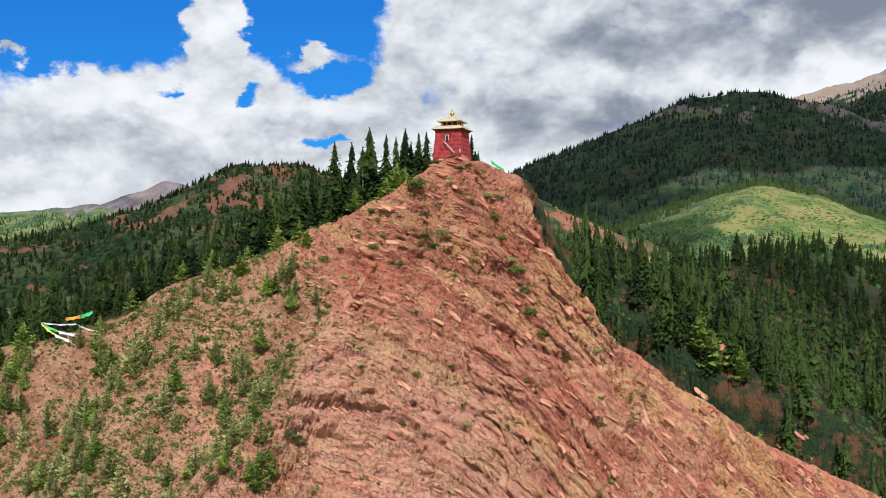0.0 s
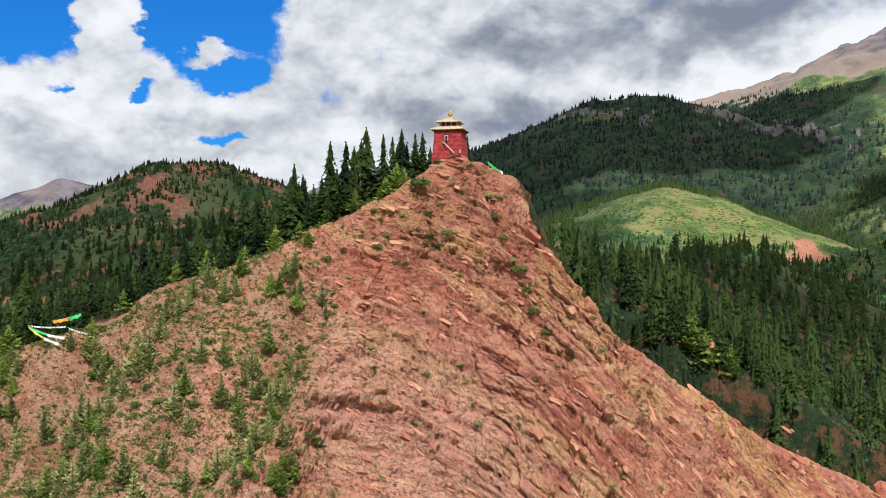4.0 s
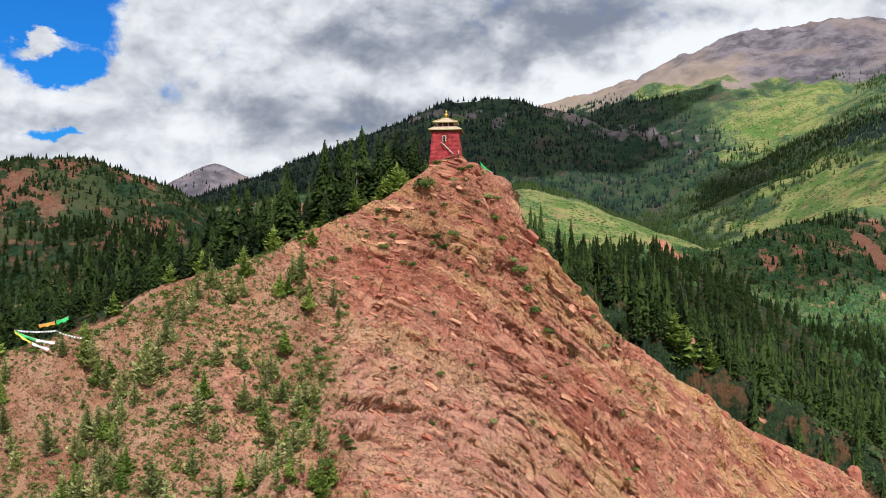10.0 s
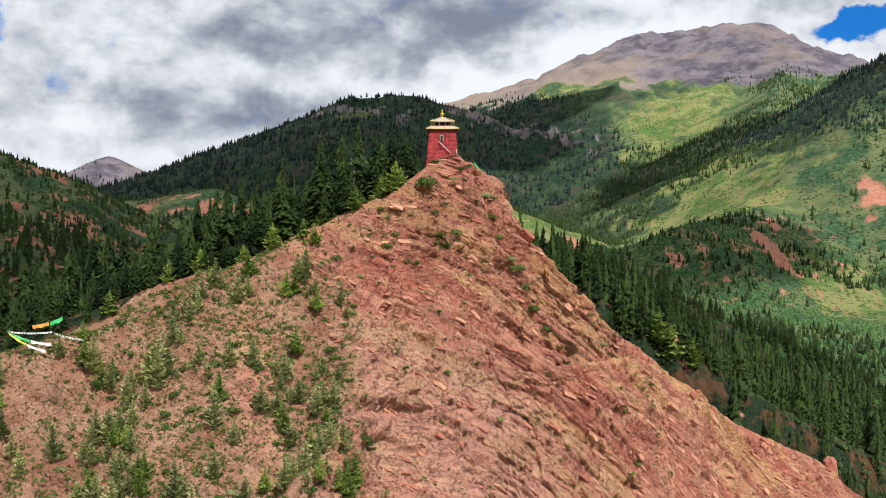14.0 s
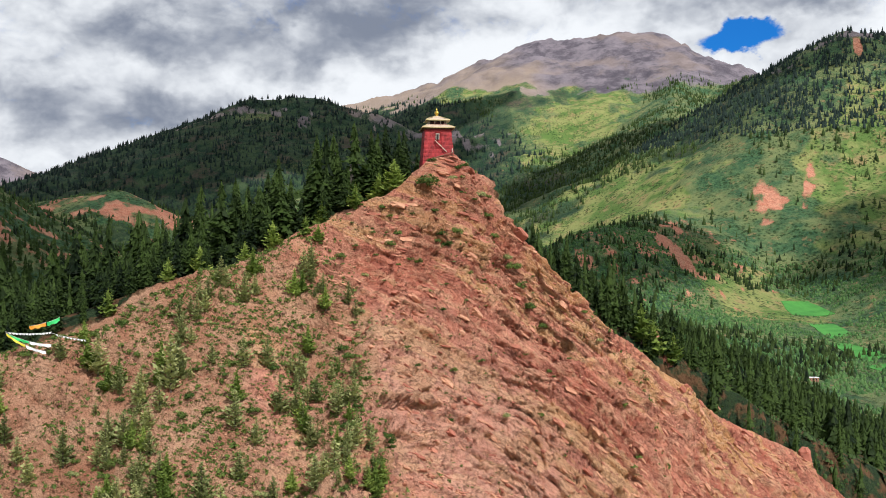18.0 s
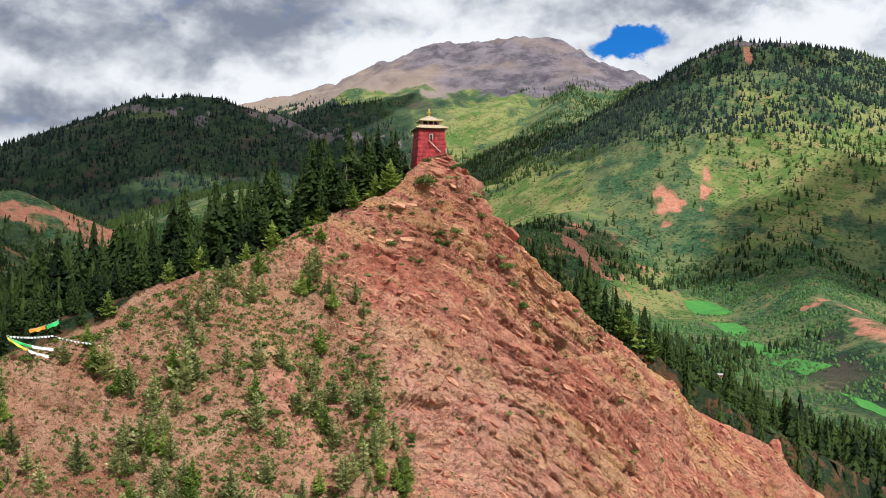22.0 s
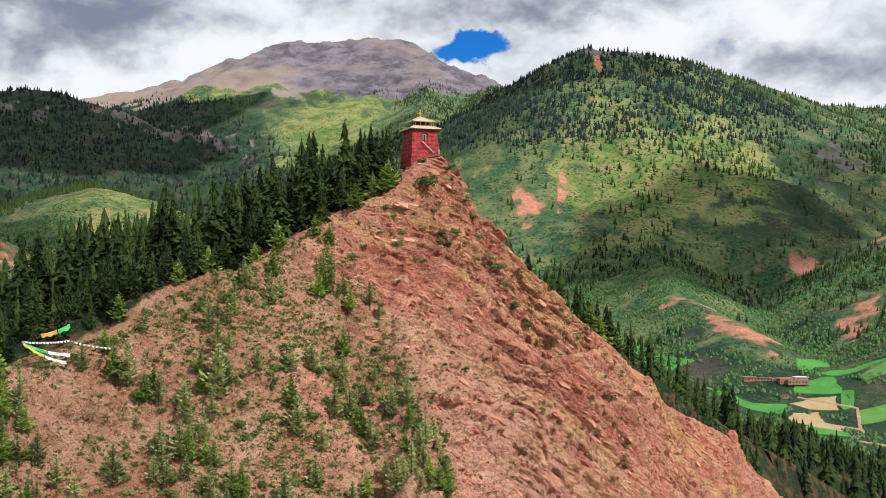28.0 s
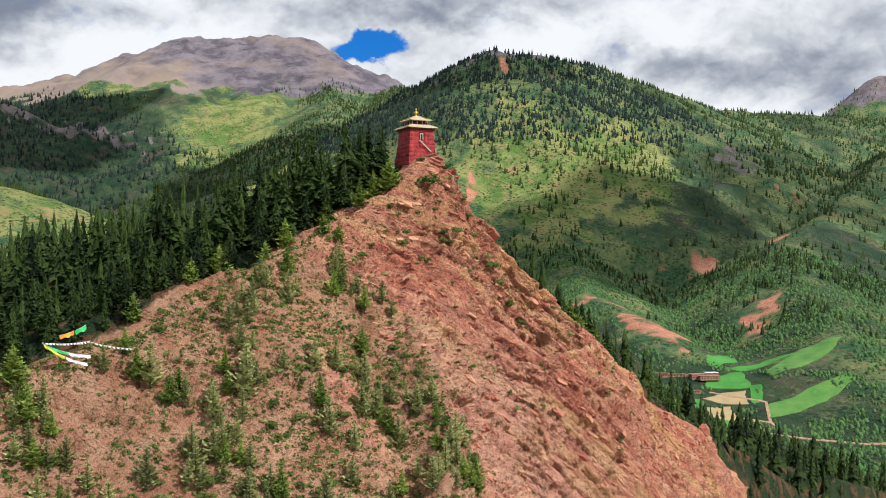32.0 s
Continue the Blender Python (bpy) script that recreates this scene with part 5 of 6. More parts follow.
def shrub(width, mesh, at, out, rng):
    ob = new("shrub", mesh)
    ob.matrix_basis = pose(*(at + out * 0.16 * width), 0, 0, rng.uniform(0, 360)) @ pose(0, 0, -0.1 - 0.1 * width) @ Matrix.Diagonal((width, width, width * rng.uniform(0.7, 0.95), 1))
    return tagged(ob, "leafy green shrub clinging to the red rock", "shrub", "shrubs on the rock")


def shrubs():
    rng = random.Random(8)
    meshes = []
    for k in range(5):
        bm = leaf_clump(rng, 300, leaf=0.07)
        me = bpy.data.meshes.new("shrub")
        bm.to_mesh(me)
        bm.free()
        me.materials.append(M_BUSH if k != 3 else M_JUNIPER)
        meshes.append(me)
    for (x, y, w), at, out in zip(SHRUBS, *surface(np.array([p[0] for p in SHRUBS]), np.array([p[1] for p in SHRUBS]))):
        shrub(w * 1.5, rng.choice(meshes), at, out, rng)
    spots = [(rng.uniform(-112, -24), rng.uniform(162, 226)) for _ in range(1400)]
    placed = 0
    for (x, y), at, out in zip(spots, *surface(np.array([p[0] for p in spots]), np.array([p[1] for p in spots]))):
        if placed == 200 or at[2] < -50 or y > np.interp(x, [-112, -84, -61, -28], [228, 224, 221, 220]) or noise.noise(Vector((x / 16, y / 16, 4.2))) < -0.05:
            continue
        shrub(0.9 + 2.2 * rng.random() ** 2, rng.choice(meshes), at, out, rng)
        placed += 1
    # clumps that have found a hold on the ledges of the face
    xs, ys = np.array([rng.uniform(-24, 44) for _ in range(700)]), np.array([rng.uniform(200, 222) for _ in range(700)])
    u = bedding(xs, ys, land(xs, ys)) / 4.6
    held = (np.abs(u - np.round(u)) < 0.2) & (ys < np.interp(xs, [-24, 2, 17, 29, 44], [220, 221, 220, 212, 202]))
    for at, out in list(zip(*surface(xs[held], ys[held])))[:62]:
        shrub(0.8 + 1.5 * rng.random() ** 2, rng.choice(meshes), at, out, rng)


shrubs()


def rock_lump(rng, sx, sy, sz):
    """An angular broken stone."""
    bm = bmesh.new()
    bmesh.ops.create_cube(bm, size=1.0)
    bmesh.ops.subdivide_edges(bm, edges=bm.edges[:], cuts=1, use_grid_fill=True)
    for v in bm.verts:
        q = v.co.normalized() * 0.62
        p = v.co.lerp(q, 0.35)
        v.co = Vector((p.x * sx * rng.uniform(.7, 1.25), p.y * sy * rng.uniform(.65, 1.25), p.z * sz * rng.uniform(.7, 1.2)))
    return bm


def small_plants_and_rubble():
    rng = np.random.default_rng(23)
    pr = random.Random(5)
    tufts = [template(leaf_clump(pr, 11, leaf=0.22)) for _ in range(5)]
    lumps = [template(rock_lump(pr, 1, 0.75, 0.5)) for _ in range(4)]
    # tufts and low plants, thick on the west slope, thin on the face
    x, y = rng.uniform(-118, 40, 40000), rng.uniform(158, 227, 40000)
    z = land(x, y)
    clump = fbm(x / 12, y / 12, octaves=3, seed=101)
    face = smooth(-30, -20, x)
    keep = (z > -56) & (rng.random(40000) < (0.62 + 0.7 * clump) * (1 - face) + 0.12 * face * (clump > 0.1)) & (y < np.interp(x, [-118, -84, -61, -28, 2, 30, 40], [230, 226, 223, 222, 221, 214, 204]))
    x, y = x[keep], y[keep]
    co, nrm = surface(x, y)
    size = rng.uniform(0.4, 1.05, len(x)) * np.where(rng.random(len(x)) < 0.16, 1.9, 1.0)
    tagged(scatter_mesh("low_plants", tufts, co[:, 0], co[:, 1], co[:, 2] - 0.08, size, M_BUSH, rng), "low green plants and tufts on the dry red soil", "plants", kind="stuff")
    x, y = rng.uniform(-118, 110, 12000), rng.uniform(160, 226, 12000)
    z = land(x, y)
    keep = (z > -58) & (y < np.interp(x, [-118, -84, -61, -28, 2, 30, 40, 110], [230, 226, 223, 222, 221, 214, 204, 206])) & (fbm(x / 8, y / 8, octaves=2, seed=103) > -0.1)
    co, nrm = surface(x[keep], y[keep])
    tagged(scatter_mesh("rubble", lumps, co[:, 0], co[:, 1], co[:, 2], rng.uniform(0.15, 0.6, len(co)) ** 1.3, M_STONE, rng), "loose red and ochre sandstone rubble", "stones", kind="stuff")


def stone_material():
    m, n, b = material("sandstone")
    rnd = n.add("ShaderNodeObjectInfo").outputs["Random"]
    isl = n.add("ShaderNodeNewGeometry").outputs["Random Per Island"]
    pos = n.add("ShaderNodeNewGeometry").outputs["Position"]
    f = n.math("FRACT", n.math("ADD", rnd, isl))
    fine = n.noise(pos, 2.2, 6, 0.7)
    col = n.mix(n.ramp(f, 0.2, 0.8), (0.42, 0.145, 0.095), (0.62, 0.32, 0.195))
    col = n.mix(n.math("MULTIPLY", n.ramp(fine, 0.5, 0.66), 0.6), col, (0.22, 0.10, 0.07))
    n.put(b.inputs["Base Color"], col)
    n.put(b.inputs["Roughness"], 0.9)
    bn = n.add("ShaderNodeBump")
    n.put(bn.inputs["Strength"], 0.6)
    n.put(bn.inputs["Distance"], 0.2)
    n.put(bn.inputs["Height"], fine)
    n.put(b.inputs["Normal"], bn.outputs[0])
    return m


M_STONE = stone_material()
small_plants_and_rubble()


def slabs():
    """Slabs of hard beds that stand out of the face one by one."""
    rng = random.Random(77)
    meshes = []
    for k in range(9):
        bm = rock_lump(rng, rng.uniform(1.2, 2.4), rng.uniform(0.9, 1.5), rng.uniform(0.45, 0.9))
        me = bpy.data.meshes.new("stone")
        bm.to_mesh(me)
        bm.free()
        me.materials.append(M_STONE)
        meshes.append(me)
    owner = bpy.data.objects["ground"]
    n = 0
    xs, ys = np.array([rng.uniform(-24, 84) for _ in range(3000)]), np.array([rng.uniform(186, 222) for _ in range(3000)])
    for x, co, nrm in zip(xs, *surface(xs, ys)):
        if n == 290:
            break
        co, nrm = Vector(co), Vector(nrm)
        if co.z < -52 or nrm.z > 0.62 or nrm.y > 0.1 or noise.noise(Vector((x / 7, co.z / 7, 1.5))) < 0.0:
            continue
        dip = 0.28 + 0.85 * min(1, max(0, (x - 0.5 * co.z + 5) / 55))
        way = Vector((1, 0, -dip)).normalized()
        way = (way - nrm * way.dot(nrm)).normalized()
        axes = Matrix((way, nrm.cross(way).normalized(), nrm)).transposed()
        # thin side across the beds, flat side into the slope
        turn = axes.to_4x4() @ Matrix.Rotation(rng.uniform(-0.25, 0.25), 4, "Z") @ Matrix.Rotation(math.pi / 2 + rng.uniform(-0.3, 0.3), 4, "X")
        ob = new("stone", rng.choice(meshes))
        ob.parent = owner
        k = rng.uniform(0.5, 1.5)
        ob.matrix_basis = Matrix.Translation(co - nrm * 0.30) @ turn @ Matrix.Scale(k, 4)
        n += 1


def bed_slabs(count):
    """Many small slabs lying along the edges of the beds."""
    rng = np.random.default_rng(61)
    pr = random.Random(62)
    shapes = [template(rock_lump(pr, pr.uniform(1.6, 3.0), pr.uniform(0.8, 1.2), pr.uniform(0.3, 0.5))) for _ in range(6)]
    x, y = rng.uniform(-30, 95, count * 3), rng.uniform(184, 223, count * 3)
    co, nrm = surface(x, y)
    u = bedding(x, y, co[:, 2]) / 1.7
    edge = np.abs(u - np.round(u)) < 0.16
    keep = (co[:, 2] > -58) & (nrm[:, 2] < 0.66) & (nrm[:, 1] < 0.1) & (y < np.interp(x, [-30, 2, 17, 29, 46, 95], [222, 222, 221, 213, 203, 203])) & edge & (fbm(x / 7, y / 7, co[:, 2] / 7, octaves=2, seed=63) > -0.12)
    co, nrm = co[keep], nrm[keep]
    q = co[:, 0] - 0.3 * co[:, 2]
    g = 0.28 + 0.47 * np.clip((q + 15) / 55, 0, 1)
    way = np.stack([np.ones(len(q)), np.zeros(len(q)), -g / (1 - 0.3 * g)], -1)
    way -= nrm * (way * nrm).sum(1)[:, None]
    way /= np.linalg.norm(way, axis=1)[:, None]
    over = np.cross(nrm, way)
    turn, size = rng.normal(0, 0.2, len(q)), 0.28 + 0.75 * rng.random(len(q)) ** 2.2
    a, b = way * np.cos(turn)[:, None] + over * np.sin(turn)[:, None], over * np.cos(turn)[:, None] - way * np.sin(turn)[:, None]
    V, F, off = [], [], 0
    which = rng.integers(0, len(shapes), len(q))
    for k, (tv, tf) in enumerate(shapes):
        i = np.nonzero(which == k)[0]
        w = tv[None] * size[i][:, None, None]
        V.append((co[i][:, None] - nrm[i][:, None] * 0.34 * size[i][:, None, None] + w[..., :1] * a[i][:, None] + w[..., 2:] * b[i][:, None] + w[..., 1:2] * nrm[i][:, None]).reshape(-1, 3))
        F.append((tf[None] + (np.arange(len(i)) * len(tv))[:, None, None]).reshape(-1, 3) + off)
        off += len(i) * len(tv)
    me = bpy.data.meshes.new("ledge_stones")
    me.from_pydata(np.concatenate(V).tolist(), [], np.concatenate(F).tolist())
    me.materials.append(M_STONE)
    return tagged(new("ledge_stones", me), "broken red and ochre slabs along the ledges of the cliff", "stones", kind="stuff")


def rock_pillar(x, y, top, width, height, seed):
    """A blocky column: rough courses of unequal width on one another, cracked and rounded."""
    rng = random.Random(seed)
    bm = bmesh.new()
    sides, rows = 18, 22
    rings = []
    for j in range(rows + 1):
        f = j / rows
        ring = []
        for i in range(sides):
            a = i * 6.28319 / sides
            c, d = math.cos(a), math.sin(a)
            square = 1 / max(abs(c), abs(d)) ** 0.7
            course = math.floor(f * 7 + 0.6 * noise.noise(Vector((c, d, seed))))
            k = square * (1.25 - 0.45 * f) * (1 + 0.34 * noise.noise(Vector((c * 1.5 + course * 3.1, d * 1.5, seed * 2.3))) + 0.25 * noise.noise(Vector((c * 4, d * 4, f * 9 + seed))))
            if f > 0.9:
                k *= 1 - (f - 0.9) * 5
            ring.append(bm.verts.new((c * width / 2 * k, d * width / 2 * k, height * f + 0.5 * noise.noise(Vector((c * 2, d * 2, seed + 5))) * f)))
        rings.append(ring)
    for a, b in zip(rings, rings[1:]):
        for i in range(sides):
            bm.faces.new((a[i], a[(i + 1) % sides], b[(i + 1) % sides], b[i]))
    bm.faces.new(rings[-1])
    ob = part("rock_pillar", bm, M_STONE)
    ob.matrix_basis = pose(x, y, top - height, 0, 0, rng.uniform(0, 90))
    return tagged(ob, "weathered red sandstone pillar on the ridge", "rock")


rock_pillar(62.3, 224.5, -18.5, 2.8, 16, 1)
rock_pillar(64.6, 223.4, -22.5, 3.4, 14, 2)
rock_pillar(91.3, 203.3, -46.6, 3.0, 10, 3)
slabs()
bed_slabs(4800)


# ---------------------------------------------------------------- prayer flags
def cloth_colour(name, c):
    return plain(name, c, 0.75, 0.15, 4.0, 0, 0)


M_FLAGS = [cloth_colour(*c) for c in (("white_cloth", (0.75, 0.75, 0.75)), ("green_cloth", (0.03, 0.5, 0.12)), ("yellow_cloth", (0.75, 0.62, 0.05)), ("orange_cloth", (0.75, 0.3, 0.03)), ("blue_cloth", (0.25, 0.45, 0.75)))]
M_CORD = plain("cord", (0.55, 0.52, 0.48), 0.8, 0.2, 3, 0, 0)


def sag(a, b, f, drop):
    p = Vector(a).lerp(Vector(b), f)
    p.z -= 4 * drop * f * (1 - f)
    return p


def banner_line(a, b, drop, pieces, width, label):
    """A cord hung between two points with long cloths laid along it; pieces: (start, end, colour)."""
    base = new("prayer_flag_line")
    bm = bmesh.new()
    path = [sag(a, b, i / 24, drop) for i in range(25)]
    for p, q in zip(path, path[1:]):
        side = (q - p).cross(Vector((0, 0, 1))).normalized() * 0.04
        up = Vector((0, 0, 0.05))
        v = [bm.verts.new(w) for w in (p + side, p - side, p + up, q + side, q - side, q + up)]
        for f in ((0, 1, 4, 3), (1, 2, 5, 4), (2, 0, 3, 5)):
            bm.faces.new([v[k] for k in f])
    part("cord", bm, M_CORD, base)
    for s, e, c in pieces:
        bm = bmesh.new()
        rows = []
        count = max(4, int((e - s) * (Vector(b) - Vector(a)).length / 0.35))
        for i in range(count + 1):
            f = s + (e - s) * i / count
            p = sag(a, b, f, drop)
            flap = 0.25 * math.sin(i * 0.9 + s * 20)
            rows.append([bm.verts.new(p + Vector((0, -0.05, 0.02))), bm.verts.new(p + Vector((0, -0.12 + flap * 0.5, -width * 0.5))), bm.verts.new(p + Vector((0.1, -0.2 + flap, -width * (0.85 + 0.15 * math.sin(i * 1.7)))))])
        for p, q in zip(rows, rows[1:]):
            for k in range(2):
                bm.faces.new((p[k], q[k], q[k + 1], p[k + 1]))
        part("flag", bm, M_FLAGS[c], base)
    return tagged(base, label, "prayer flags", "prayer flags")


banner_line((-88.7, 222.0, -13.6), (-80.8, 221.1, -16.0), 0.5, [(0.02, 0.5, 1), (0.52, 0.98, 0)], 0.55, "green and white prayer flags strung low over the ridge")
banner_line((-88.7, 221.8, -13.6), (-81.8, 220.3, -17.2), 0.6, [(0.02, 0.48, 2), (0.5, 0.98, 0)], 0.55, "yellow and white prayer flags strung low over the ridge")
banner_line((-88.7, 222.2, -13.5), (-80.7, 221.6, -13.7), 0.3, [(i / 14, i / 14 + 0.05, 0) for i in range(1, 14)], 0.3, "string of small white prayer flags over the ridge")
banner_line((-80.7, 221.6, -13.9), (-74.8, 218.0, -15.2), 0.2, [(i / 10, i / 10 + 0.06, 0) for i in range(1, 10)], 0.3, "string of small white prayer flags over the ridge")
banner_line((-84.5, 224.9, -12.7), (-81.4, 225.8, -12.1), 0.1, [(0.02, 0.98, 3)], 0.7, "orange prayer flag hung between young trees")
banner_line((-81.3, 225.8, -12.1), (-78.9, 226.5, -11.2), 0.1, [(0.02, 0.98, 1)], 0.8, "green prayer flag hung between young trees")
banner_line((-58.4, 225.4, -5.6), (-53.0, 223.4, -3.3), 0.2, [(0.03, 0.3, 3), (0.32, 0.55, 1), (0.57, 0.97, 3)], 0.35, "faded coloured prayer flags along the tree line")
banner_line((-58.2, 224.9, -6.0), (-52.4, 222.9, -3.9), 0.2, [(0.03, 0.5, 4), (0.52, 0.97, 0)], 0.35, "faded white prayer flags along the tree line")
banner_line((-45.5, 224.5, -1.0), (-38.7, 220.0, 0.2), 0.25, [(i / 9, i / 9 + 0.07, 0) for i in range(1, 9)], 0.3, "string of small white prayer flags by the tree line")
banner_line((11.0, 229.8, 23.2), (15.2, 233.2, 21.0), 0.3, [(0.02, 0.75, 1), (0.77, 0.98, 0)], 0.9, "green and white prayer flags beside the red tower")


# ---------------------------------------------------------------- the valley floor: fields, farm and hedges
def field_material(name, a, b):
    m, n, p = material(name)
    pos = n.add("ShaderNodeNewGeometry").outputs["Position"]
    f = n.math("ADD", n.math("MULTIPLY", n.noise(pos, 0.06, 4), 0.6), n.math("MULTIPLY", n.noise(pos, 0.6, 5, 0.7), 0.4))
    n.put(p.inputs["Base Color"], n.mix(n.ramp(f, 0.35, 0.65), a, b))
    n.put(p.inputs["Roughness"], 0.9)
    return m


M_CROP = field_material("green_barley", (0.032, 0.19, 0.024), (0.068, 0.29, 0.042))
M_MEADOW = field_material("meadow", (0.055, 0.19, 0.028), (0.12, 0.26, 0.05))
M_TAN = field_material("ripe_field", (0.34, 0.25, 0.12), (0.44, 0.33, 0.17))
M_MUD = plain("mud_wall", (0.33, 0.17, 0.11), 0.9, 0.3, 0.5)
M_PALE = plain("white_sheet_roof", (0.72, 0.72, 0.74), 0.5, 0.1, 0.5)
M_EARTH = plain("pale_track", (0.38, 0.24, 0.15), 0.95, 0.25, 0.2)


def field(mat, label, *pts):
    bm = bmesh.new()
    bm.faces.new([bm.verts.new((x, y, 0)) for x, y in pts])
    bmesh.ops.triangulate(bm, faces=bm.faces[:])
    bmesh.ops.subdivide_edges(bm, edges=bm.edges[:], cuts=5, use_grid_fill=True)
    rim = {v for e in bm.edges if e.is_boundary for v in e.verts}
    xs, ys = np.array([v.co.x for v in bm.verts]), np.array([v.co.y for v in bm.verts])
    zs = land(xs, ys)
    wob = fbm(xs / 9, ys / 9, octaves=2, seed=5) * 2.0
    for v, z, w in zip(bm.verts, zs, wob):
        v.co.z = z + 0.55
        if v in rim:
            v.co.x += w
            v.co.y -= w
    top = bm.faces[:]
    made = bmesh.ops.extrude_face_region(bm, geom=top)["geom"]
    for v in made:
        if isinstance(v, bmesh.types.BMVert):
            v.co.z -= 2.5
    bmesh.ops.recalc_face_normals(bm, faces=bm.faces[:])
    return tagged(part("field", bm, mat), label, "field", "fields in the valley")


BARLEY, RIPE, GRASS = "bright green barley field on the valley floor", "ripe tan field on the valley floor", "light green meadow on the valley side"
field(M_CROP, BARLEY, (669, 608), (669, 579), (661, 551), (684, 531), (678, 522), (642, 516), (637, 537), (649, 571))
field(M_CROP, BARLEY, (735, 551), (781, 536), (755, 520), (738, 505), (726, 521), (715, 542))
field(M_CROP, BARLEY, (790, 580), (852, 587), (839, 569), (768, 558), (775, 572))
field(M_CROP, BARLEY, (777, 556), (851, 532), (850, 507), (811, 524), (788, 536))
field(M_TAN, RIPE, (688, 530), (711, 523), (730, 507), (702, 492), (689, 511))
field(M_TAN, RIPE, (632, 502), (666, 514), (687, 502), (660, 481), (665, 463), (645, 457), (632, 475))
field(M_CROP, BARLEY, (594, 486), (629, 482), (648, 453), (633, 445), (597, 474))
field(M_TAN, RIPE, (557, 460), (565, 446), (562, 424), (550, 421), (543, 445))
field(M_CROP, BARLEY, (741, 507), (745, 499), (718, 483), (704, 489))
field(M_MEADOW, GRASS, (709, 478), (748, 462), (805, 439), (799, 430), (766, 434), (716, 448), (679, 461))
field(M_MEADOW, GRASS, (783, 515), (859, 509), (898, 482), (865, 474), (792, 481), (764, 496))
field(M_MEADOW, GRASS, (530, 399), (545, 378), (560, 356), (520, 362), (512, 389))
field(M_CROP, BARLEY, (573, 366), (593, 347), (582, 340), (551, 352))
field(M_CROP, BARLEY, (528, 442), (547, 424), (524, 424), (513, 433))
field(M_CROP, BARLEY, (880, 985), (935, 1060), (975, 1050), (930, 960))
field(M_CROP, BARLEY, (800, 850), (850, 930), (880, 915), (835, 850))
field(M_CROP, BARLEY, (730, 740), (775, 830), (800, 820), (765, 735))
field(M_CROP, BARLEY, (690, 660), (715, 725), (740, 715), (722, 655))


def track(points, width, label):
    bm = bmesh.new()
    line = []
    for a, b in zip(points, points[1:]):
        line += [Vector(a).lerp(Vector(b), i / 8) for i in range(8)]
    line.append(Vector(points[-1]))
    rows = []
    for i, p in enumerate(line):
        d = (line[min(i + 1, len(line) - 1)] - line[max(i - 1, 0)]).normalized()
        q = Vector((-d.y, d.x)) * width / 2
        rows.append([bm.verts.new((p.x + k * q.x, p.y + k * q.y, ground_z(p.x + k * q.x, p.y + k * q.y) + (0.7 if abs(k) < 1 else -0.5))) for k in (-1, -0.9, 0.9, 1)])
    for a, b in zip(rows, rows[1:]):
        for k in range(3):
            bm.faces.new((a[k], b[k], b[k + 1], a[k + 1]))
    return tagged(part("track", bm, M_EARTH), label, "track", kind="structure")


track([(661, 470), (668, 452), (622, 438), (637, 413), (671, 377), (720, 350)], 5, "pale earth track between the fields")
track([(707, 533), (715, 480), (661, 450)], 3, "pale earth track between the fields")


def farmhouse(x, y, turn, blocks, label):
    """Flat-roofed mud houses: (x, y, width, depth, height, roof material)."""
    base = new("farmhouse")
    base.matrix_world = pose(x, y, ground_z(x, y) - 0.6, 0, 0, turn)
    for bx, by, w, d, h, roof in blocks:
        wall = part("wall", box(w, d, h + 1.0, bx, by, -0.5, 0.1), M_MUD, base)
        part("roof", box(w + 0.8, d + 0.8, 0.35, bx, by, h + 0.5, 0.05), roof, base)
        for i in range(int(w // 3)):
            part("window", box(1.1, 0.12, 1.2, bx - w / 2 + 1.8 + i * 3.0, by - d / 2 - 0.05, 1.3), M_DARK, wall)
    return tagged(base, label, "house")


farmhouse(734, 553, -40, [(-6, 0, 16, 9, 4.2, M_MUD), (8, 2, 12, 8, 5.2, M_PALE), (2, -8, 20, 5, 3.2, M_MUD), (-14, 6, 10, 7, 3.6, M_MUD)], "flat-roofed mud farmhouse with a pale roof beside the fields")
farmhouse(712, 577, -42, [(0, 0, 26, 1.2, 2.6, M_MUD), (-6, 8, 12, 6, 3.0, M_MUD), (13, 6, 1.2, 12, 2.6, M_MUD)], "mud-walled farmyard with low sheds")
farmhouse(698, 541, -35, [(0, 0, 8, 4, 2.4, M_WOOD)], "small timber field shed")
farmhouse(607, 692, -30, [(0, 0, 10, 6, 3.0, M_PALE)], "small hut with a pale sheet roof in the valley")


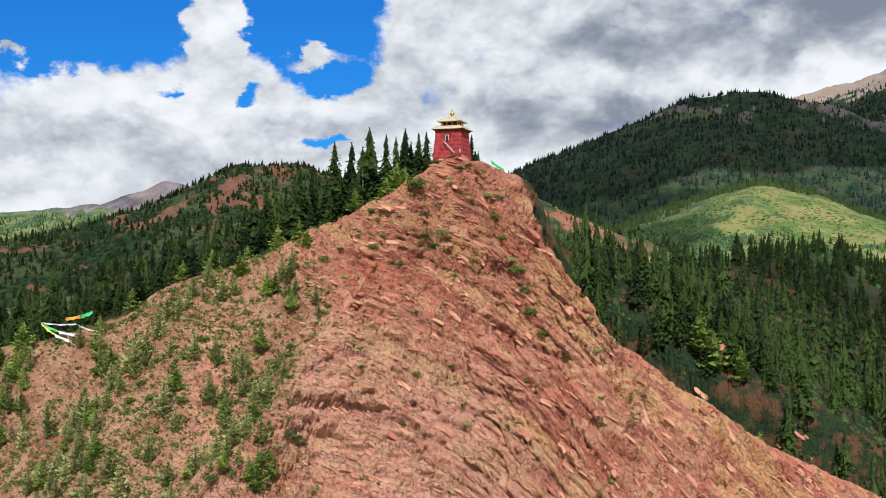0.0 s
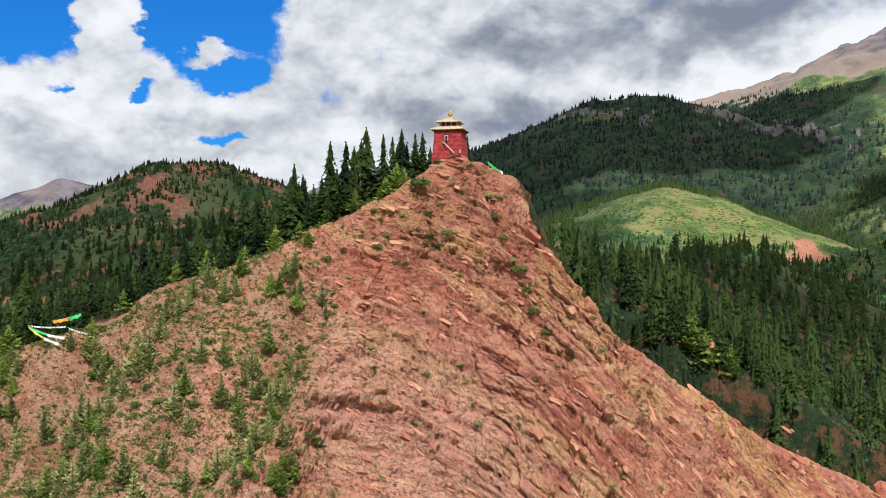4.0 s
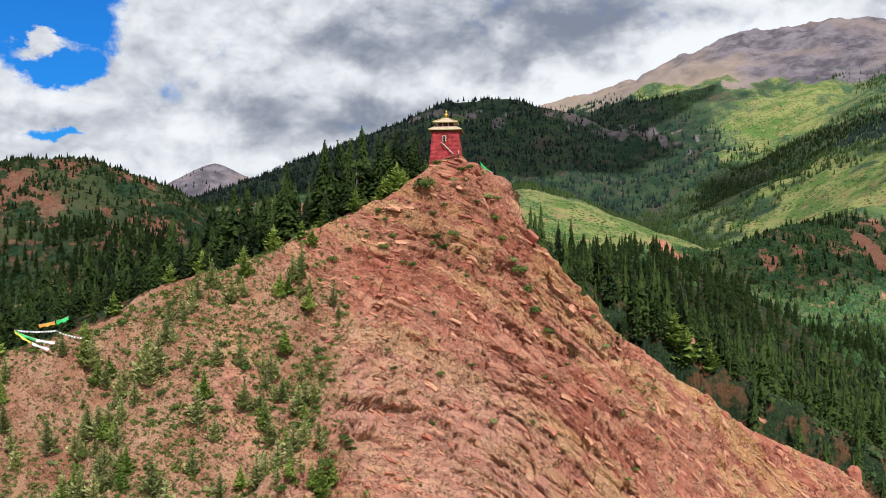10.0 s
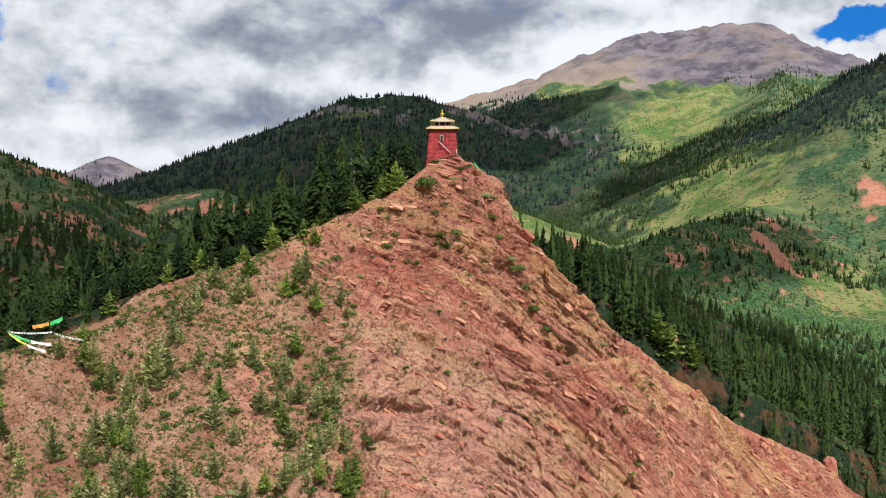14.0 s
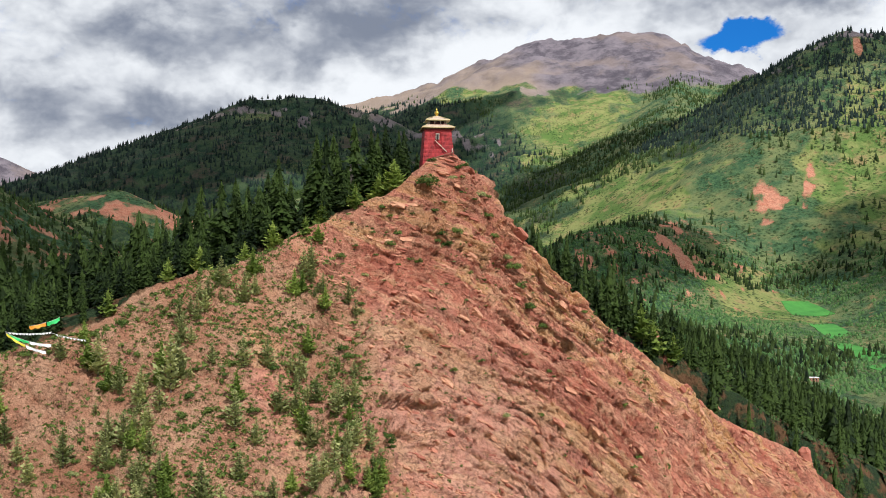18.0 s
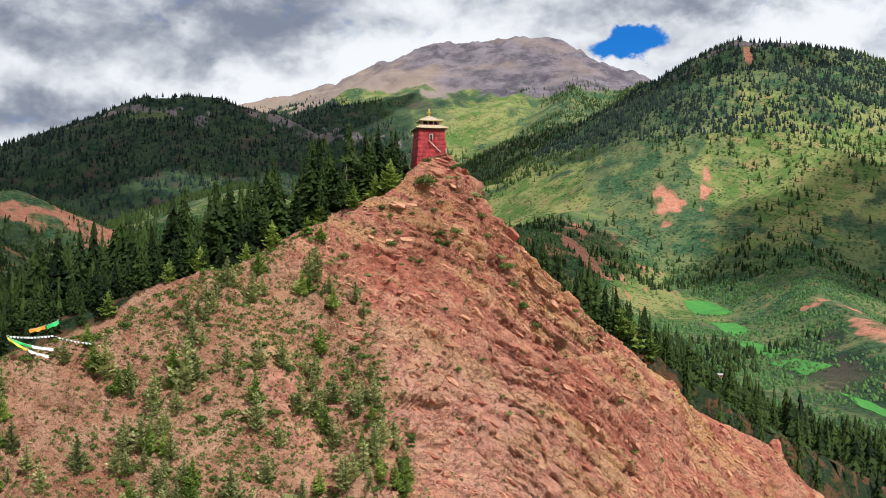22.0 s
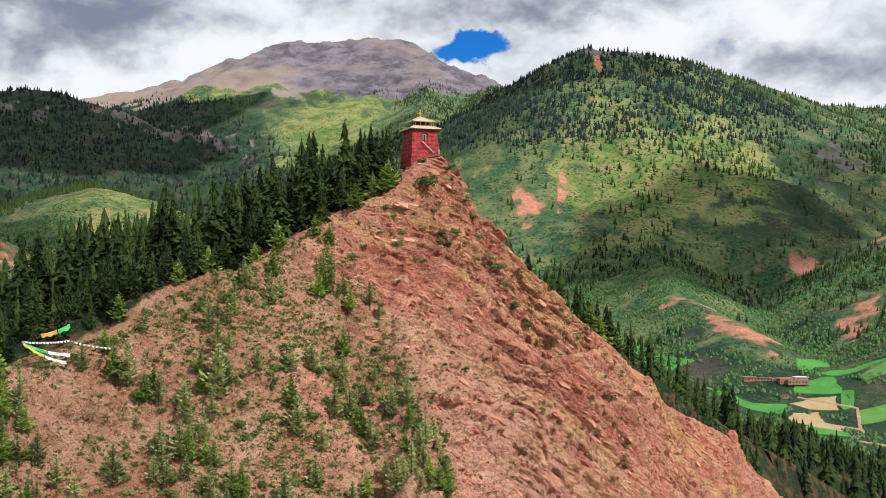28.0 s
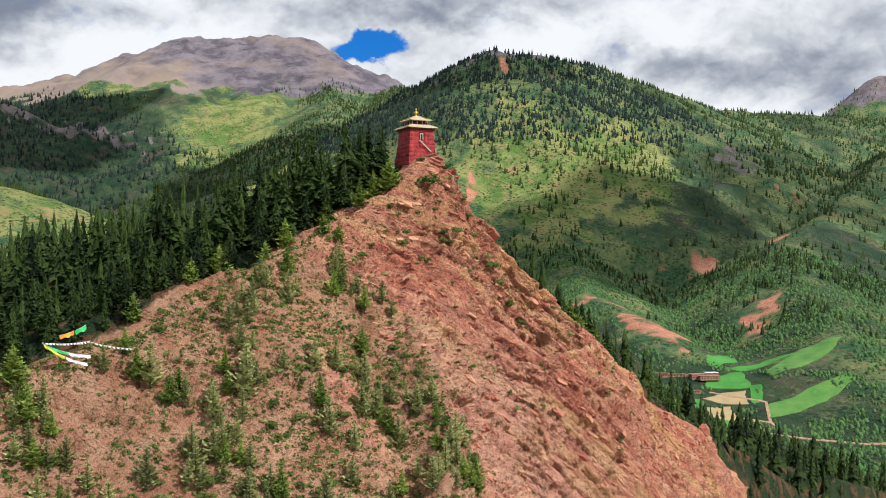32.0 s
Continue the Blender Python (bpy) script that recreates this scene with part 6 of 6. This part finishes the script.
def valley_bushes():
    rng = np.random.default_rng(31)
    pr = random.Random(9)
    t = []
    for _ in range(6):
        bm = bmesh.new()
        low = [bm.verts.new((0.5 * math.cos(k * 1.5708) * pr.uniform(.6, 1.2), 0.5 * math.sin(k * 1.5708) * pr.uniform(.6, 1.2), pr.uniform(-0.1, 0.1))) for k in range(4)]
        top = [bm.verts.new((0.36 * math.cos(k * 1.5708 + 0.5) * pr.uniform(.5, 1.3), 0.36 * math.sin(k * 1.5708 + 0.5) * pr.uniform(.5, 1.3), pr.uniform(0.3, 0.6))) for k in range(4)]
        tip = bm.verts.new((pr.uniform(-.1, .1), pr.uniform(-.1, .1), pr.uniform(.65, .95)))
        for k in range(4):
            q = (k + 1) % 4
            bm.faces.new((low[k], low[q], top[k]))
            bm.faces.new((low[q], top[q], top[k]))
            bm.faces.new((top[k], top[q], tip))
        t.append(template(bm))
    r, a = np.sqrt(rng.random(70000) * (1450 ** 2 - 380 ** 2) + 380 ** 2), np.radians(rng.uniform(12, 84, 70000))
    x, y = CX + r * np.sin(a), CY + r * np.cos(a)
    keep = fbm(x / 45, y / 45, octaves=3, seed=111) + 0.2 > rng.uniform(-0.35, 0.45, 70000)
    keep &= (blots(x, y, SCARS) < 0.5) & (blots(x, y, MEADOWS) < 0.25 + 0.75 * rng.random(70000) ** 3)
    for fx, fy, fr in ((660, 550, 30), (748, 525, 30), (810, 573, 30), (705, 512, 24), (655, 488, 26), (622, 465, 24), (556, 440, 16), (735, 453, 42), (830, 495, 48), (535, 377, 20), (815, 535, 34), (734, 553, 22), (925, 1015, 40), (840, 890, 34), (765, 780, 34)):
        keep &= np.hypot(x - fx, y - fy) > fr
    x, y = x[keep], y[keep]
    tagged(scatter_mesh("valley_scrub", t, x, y, land(x, y) - 0.2, rng.uniform(1.6, 5.2, len(x)), M_SCRUB, rng), "green scrub and hedges on the valley slopes", "scrub", kind="stuff")
    # thick low scrub over the hill to the west and the red spur behind it
    r, a = np.sqrt(rng.random(42000) * (1650 ** 2 - 400 ** 2) + 400 ** 2), np.radians(rng.uniform(-42, 12, 42000))
    x, y = CX + r * np.sin(a), CY + r * np.cos(a)
    keep = (fbm(x / 40, y / 40, octaves=4, seed=117) + 0.15 > rng.uniform(-0.3, 0.4, 42000)) & (blots(x, y, SCARS) < 0.35 + 0.6 * rng.random(42000))
    x, y = x[keep], y[keep]
    tagged(scatter_mesh("hill_scrub", t, x, y, land(x, y) - 0.2, rng.uniform(1.5, 5.0, len(x)), M_HILLSCRUB, rng), "dark green scrub over the red earth of the western hill", "scrub", kind="stuff")

    # undergrowth at the wood's edge on the east flank of the hill
    x, y = rng.uniform(30, 150, 7000), rng.uniform(207, 300, 7000)
    keep = (y > np.interp(x, [30, 46, 64, 150], [216, 206.5, 209, 209])) & (fbm(x / 14, y / 14, octaves=3, seed=119) > rng.uniform(-0.4, 0.3, 7000))
    x, y = x[keep], y[keep]
    tagged(scatter_mesh("undergrowth", t, x, y, land(x, y) - 0.2, 0.5 + 1.1 * rng.random(len(x)) ** 2, M_HILLSCRUB, rng), "green undergrowth at the edge of the spruce wood", "scrub", kind="stuff")


M_HILLSCRUB = foliage("hill_scrub_leaves", (0.014, 0.040, 0.014), (0.075, 0.125, 0.040))
valley_bushes()
